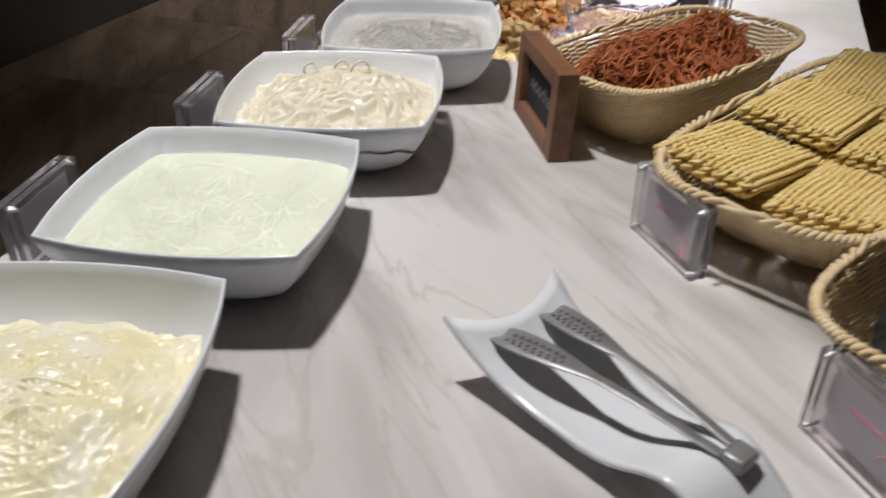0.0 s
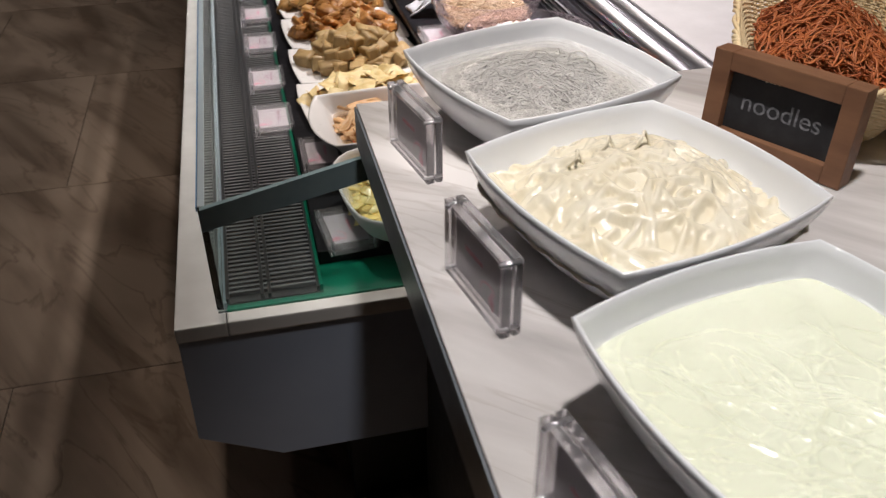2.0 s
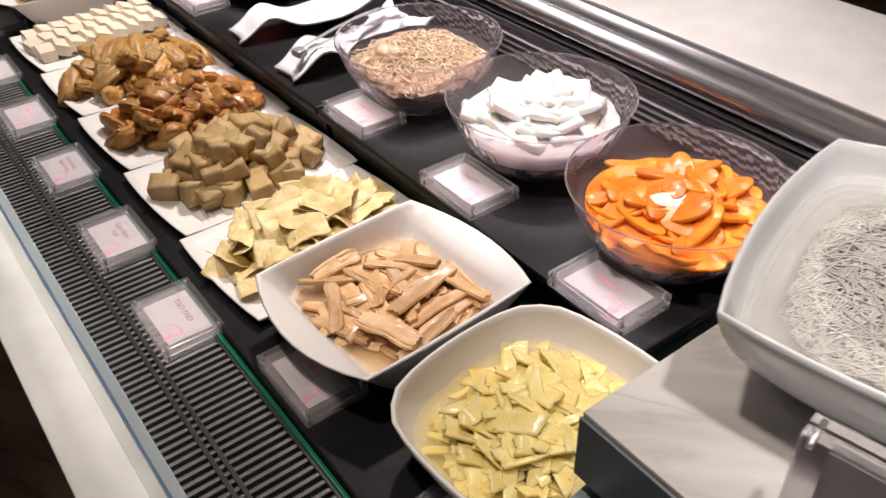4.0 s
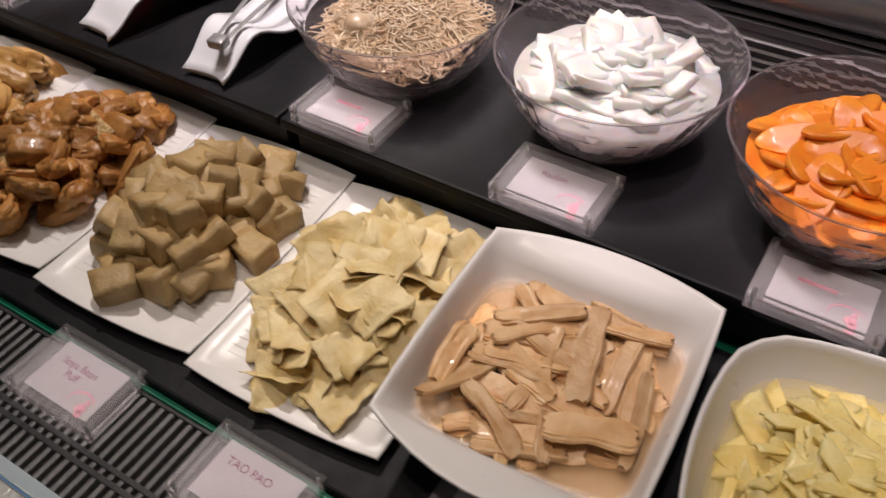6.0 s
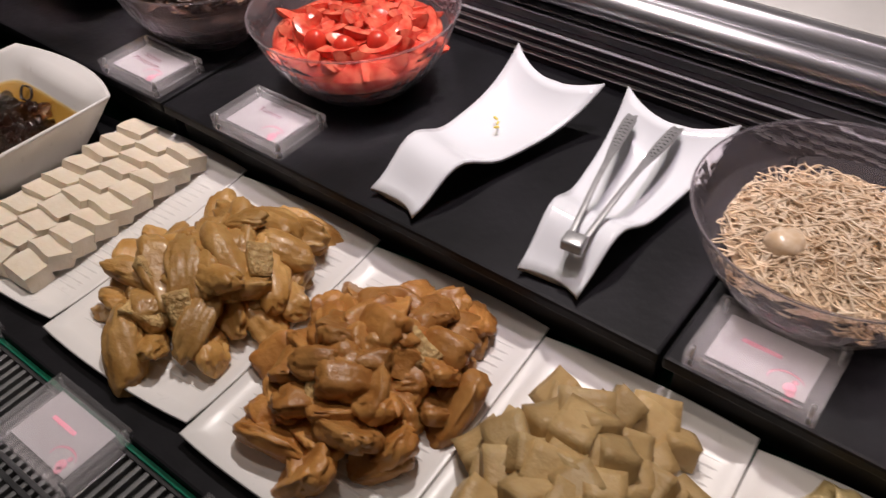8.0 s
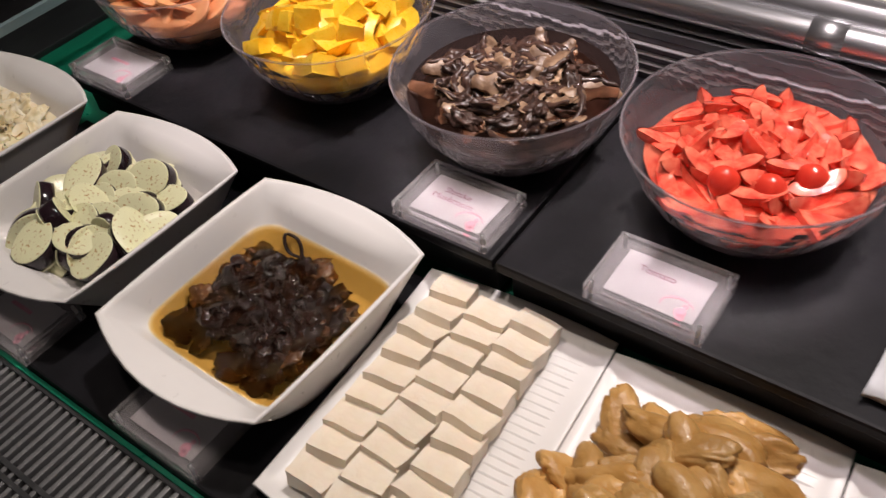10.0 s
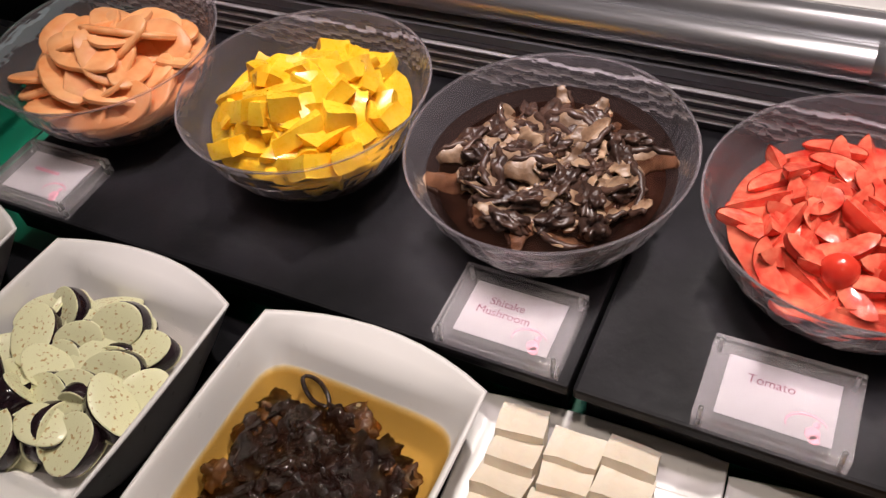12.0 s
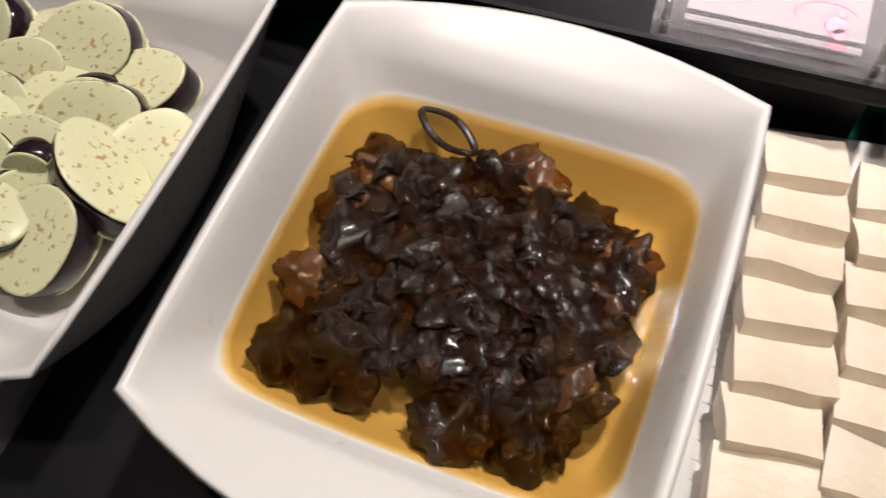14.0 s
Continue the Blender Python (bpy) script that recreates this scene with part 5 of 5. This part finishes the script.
rad = make("radish_slice", [chunk(s + 110, 0.060 + 0.008 * (s % 3), 0.040 + 0.005 * (s % 2), 0.010, 0.26, 0.006) for s in range(6)], "radish", "translucent white radish slice in a glass bowl", "radish slice", "radish slices")
heap(rad, GB["radish"], 74, 0.082, 0.082, 0.082, 0.022, 24, 53, 3)
strands("bean_sprouts", GB["sprout"], 1000, (0.104, 0.104), lambda x, y: 0.071 + 0.012 * max(0, 1 - (x * x + y * y) / 0.0125), 0.0008, 0.0008, 12, 0.0052, "sprout", "pale brown bean sprouts soaking in a glass bowl", "bean sprouts", seed=61, jitter=0.006, curl=0.25)
mound("sprout_mass", GB["sprout"], [(0.100 * math.cos(i * math.tau / 40), 0.100 * math.sin(i * math.tau / 40)) for i in range(40)], 0.06, 0.012, "sprout", "packed bean sprouts below the surface", "bean sprouts", 0.004, 80)
mound("sprout_mass", GB["sprout"] @ Matrix.Diagonal((1, 1, -1, 1)), [(0.100 * math.cos(i * math.tau / 40), 0.100 * math.sin(i * math.tau / 40)) for i in range(40)], -0.06, 0.05, "sprout", "packed bean sprouts at the bottom of the bowl", "bean sprouts", 0.004, 80)
fill("sprout", 0.1225, 0.083, "clear_water", "clear water over the bean sprouts")
tagged(part("sprout_head", blob(3, 0.023, 0.020, 0.015, 0.12, 1.5), "sprout", place=GB["sprout"] @ pose(-0.04, 0.035, 0.084)), "pale round lump floating among the bean sprouts", "vegetable piece")


def tomato_wedge():
    skin, flesh = bmesh.new(), bmesh.new()
    n = 12
    def at(u, v, k=1.0):
        a, b = -0.62 + 1.24 * v, math.pi * u
        return (0.030 * math.cos(b) * k, 0.019 * math.sin(b) * math.cos(a) * k, 0.019 * math.sin(b) * math.sin(a) * k)
    loft([[at(i / n, j / 6) for j in range(7)] for i in range(n + 1)], False, False, False, skin)
    for v in (0.0, 1.0):
        rows = [[tuple(c * k for c in at(i / n, v)) for k in (0.05, 0.45, 0.75, 0.96)] for i in range(n + 1)]
        rows = [[(x, y - (0.0025 if 0 < j < 3 else 0), z) for j, (x, y, z) in enumerate(row)] for row in rows]
        loft(rows, False, False, False, flesh)
    ob = tagged(part("tomato_wedge", skin, "tomato_skin"), "red tomato wedge in a glass bowl", "tomato wedge", "tomato wedges")
    part("flesh", flesh, "tomato_flesh", ob, "wet red tomato flesh")
    return ob


tw = tomato_wedge()
tw.matrix_basis = GB["tomato"] @ pose(0, 0, 0.096, 10, 20, 30)
r = random.Random(12)
for i in range(92):
    top_layer = i < 66
    q, a = math.sqrt(((i if top_layer else i - 66) + 0.5) / (66 if top_layer else 26)), i * 2.39996
    R2 = 0.100 if top_layer else 0.050
    copy_thing(tw, GB["tomato"] @ pose(R2 * q * math.cos(a), R2 * q * math.sin(a), (0.078 + 0.016 * (1 - q ** 3) if top_layer else 0.05) + r.uniform(-0.003, 0.006), r.uniform(205, 335), r.uniform(-28, 28), r.uniform(0, 360)))
for x, y in ((-0.062, 0.012), (-0.052, -0.03), (-0.02, -0.058)):
    tagged(part("cherry_tomato", blob(2, 0.018, 0.016, 0.016, 0.03, 1.0), "tomato_skin", place=GB["tomato"] @ pose(x, y, 0.088)), "whole shiny red cherry tomato in a glass bowl", "tomato", "whole cherry tomatoes")
fill("tomato", 0.1225, 0.083, "clear_water", "clear juice around the tomatoes")


def mushroom_slice(seed):
    n = 12
    cap, flesh = bmesh.new(), bmesh.new()
    rr = random.Random(seed)
    arc, w = rr.uniform(0.9, 1.9), rr.uniform(0.009, 0.014)
    def spine(u):
        a = arc * (u - 0.5)
        return Vector((0.036 * math.sin(a), 0.036 * (math.cos(a) - 0.8), 0.003 * math.sin(u * 6 + seed)))
    tube([spine(i / n) + Vector((0, 0.005 + 0.0012 * math.sin(i * 2.3 + seed), 0.0008 * math.sin(i * 1.7))) for i in range(n + 1)], lambda u: 0.0016 + 0.0022 * math.sin(u * math.pi) + 0.0006 * math.sin(u * 23 + seed), 8, cap, 0.9)
    tube([spine(i / n) + Vector((0, -0.004, 0.0015 * math.sin(i * 1.9 + seed))) for i in range(n + 1)], lambda u: 0.0035 + w * (0.72 + 0.12 * math.sin(u * 17 + seed)) * math.sin(u * math.pi), 10, flesh, 0.2)
    return cap, flesh


kinds = []
for s in range(4):
    cap, flesh = mushroom_slice(s)
    ob = tagged(part("mushroom_slice", cap, "mushroom_dark"), "curved shiitake slice, dark cap edge, pale flesh", "mushroom slice", "mushroom slices")
    part("flesh", flesh, "mushroom_pale", ob, "pale tan mushroom flesh")
    ob.matrix_basis = GB["mushroom"] @ pose(0.03 * math.cos(s * 1.57), 0.03 * math.sin(s * 1.57), 0.094, 20, 15, 80 * s)
    kinds.append(ob)
r = random.Random(13)
for i in range(72):
    top_layer = i < 50
    q, a = math.sqrt(((i if top_layer else i - 50) + 0.5) / (50 if top_layer else 22)), i * 2.39996
    R2 = 0.090 if top_layer else 0.055
    copy_thing(kinds[i % 4], GB["mushroom"] @ pose(R2 * q * math.cos(a), R2 * q * math.sin(a), (0.080 + 0.012 * (1 - q ** 2) if top_layer else 0.090) + r.uniform(-0.004, 0.005), r.uniform(-45, 45), r.uniform(-25, 25), r.uniform(0, 360)) @ Matrix.Scale(r.uniform(0.9, 1.4), 4))
caps = make("shiitake_piece", [blob(s + 130, 0.024, 0.013, 0.010, 0.5, 1.8, 4) for s in range(5)], "mushroom_dark", "wrinkled dark shiitake cap piece in the bowl", "mushroom", "shiitake pieces")
for i in range(26):
    q, a = math.sqrt((i + 0.5) / 26), i * 2.39996 + 0.5
    put(caps, i, GB["mushroom"] @ pose(0.09 * q * math.cos(a), 0.09 * q * math.sin(a), 0.088 + 0.008 * (1 - q), r.uniform(-30, 30), r.uniform(-30, 30), r.uniform(0, 360)), r.uniform(0.7, 1.1))
fill("mushroom", 0.1225, 0.087, "brown_water", "dark brown water over the mushrooms")
pump = make("pumpkin_piece", [chunk(s + 30, 0.056 + 0.010 * (s % 3), 0.034 - 0.004 * (s % 2), 0.014 + 0.004 * (s % 3), 0.16, 0.008) for s in range(8)], "pumpkin", "bright yellow pumpkin wedge in a glass bowl", "pumpkin piece", "pumpkin pieces", 60)
heap(pump, GB["mango"], 84, 0.090, 0.090, 0.080, 0.032, 38, 55, 3)
fill("mango", 0.1225, 0.083, "clear_water", "clear water under the pumpkin")
sweet = make("sweet_potato_slice", [disc(0.038 + 0.006 * (s % 3), 0.026 + 0.004 * (s % 2), 0.007, s, 0.08, 18) for s in range(5)], "sweet_potato", "pale orange sweet potato slice in a glass bowl", "sweet potato slice", "sweet potato slices", 45)
heap(sweet, GB["sweet"], 62, 0.092, 0.092, 0.080, 0.034, 32, 57, 3)

# ---- floor tiles, laid in staggered rows and cut at the walls ----
tile_meshes = {}
for row in range(-6, 9):
    y0 = 0.635 + 1.017 * row
    for col in range(-4, 6):
        x0 = -0.82 + 1.017 * col + (0.51 if row % 2 == 0 else 0)
        ax, bx, ay, by = max(x0, -2.65) - x0, min(x0 + 1.017, 3.6) - x0, max(y0, -5.0) - y0, min(y0 + 1.017, 9.0) - y0
        if bx - ax < 0.01 or by - ay < 0.01:
            continue
        size = (round(ax, 4), round(bx, 4), round(ay, 4), round(by, 4))
        if size in tile_meshes:
            ob = new("tile", tile_meshes[size])
            ob.parent = floor
        else:
            ob = part("tile", box(ax + 0.0015, bx - 0.0015, ay + 0.0015, by - 0.0015, -0.006, 0.0, 0.001), "floor", floor, smooth=False)
            tile_meshes[size] = ob.data
        ob.location = (x0, y0, 0)
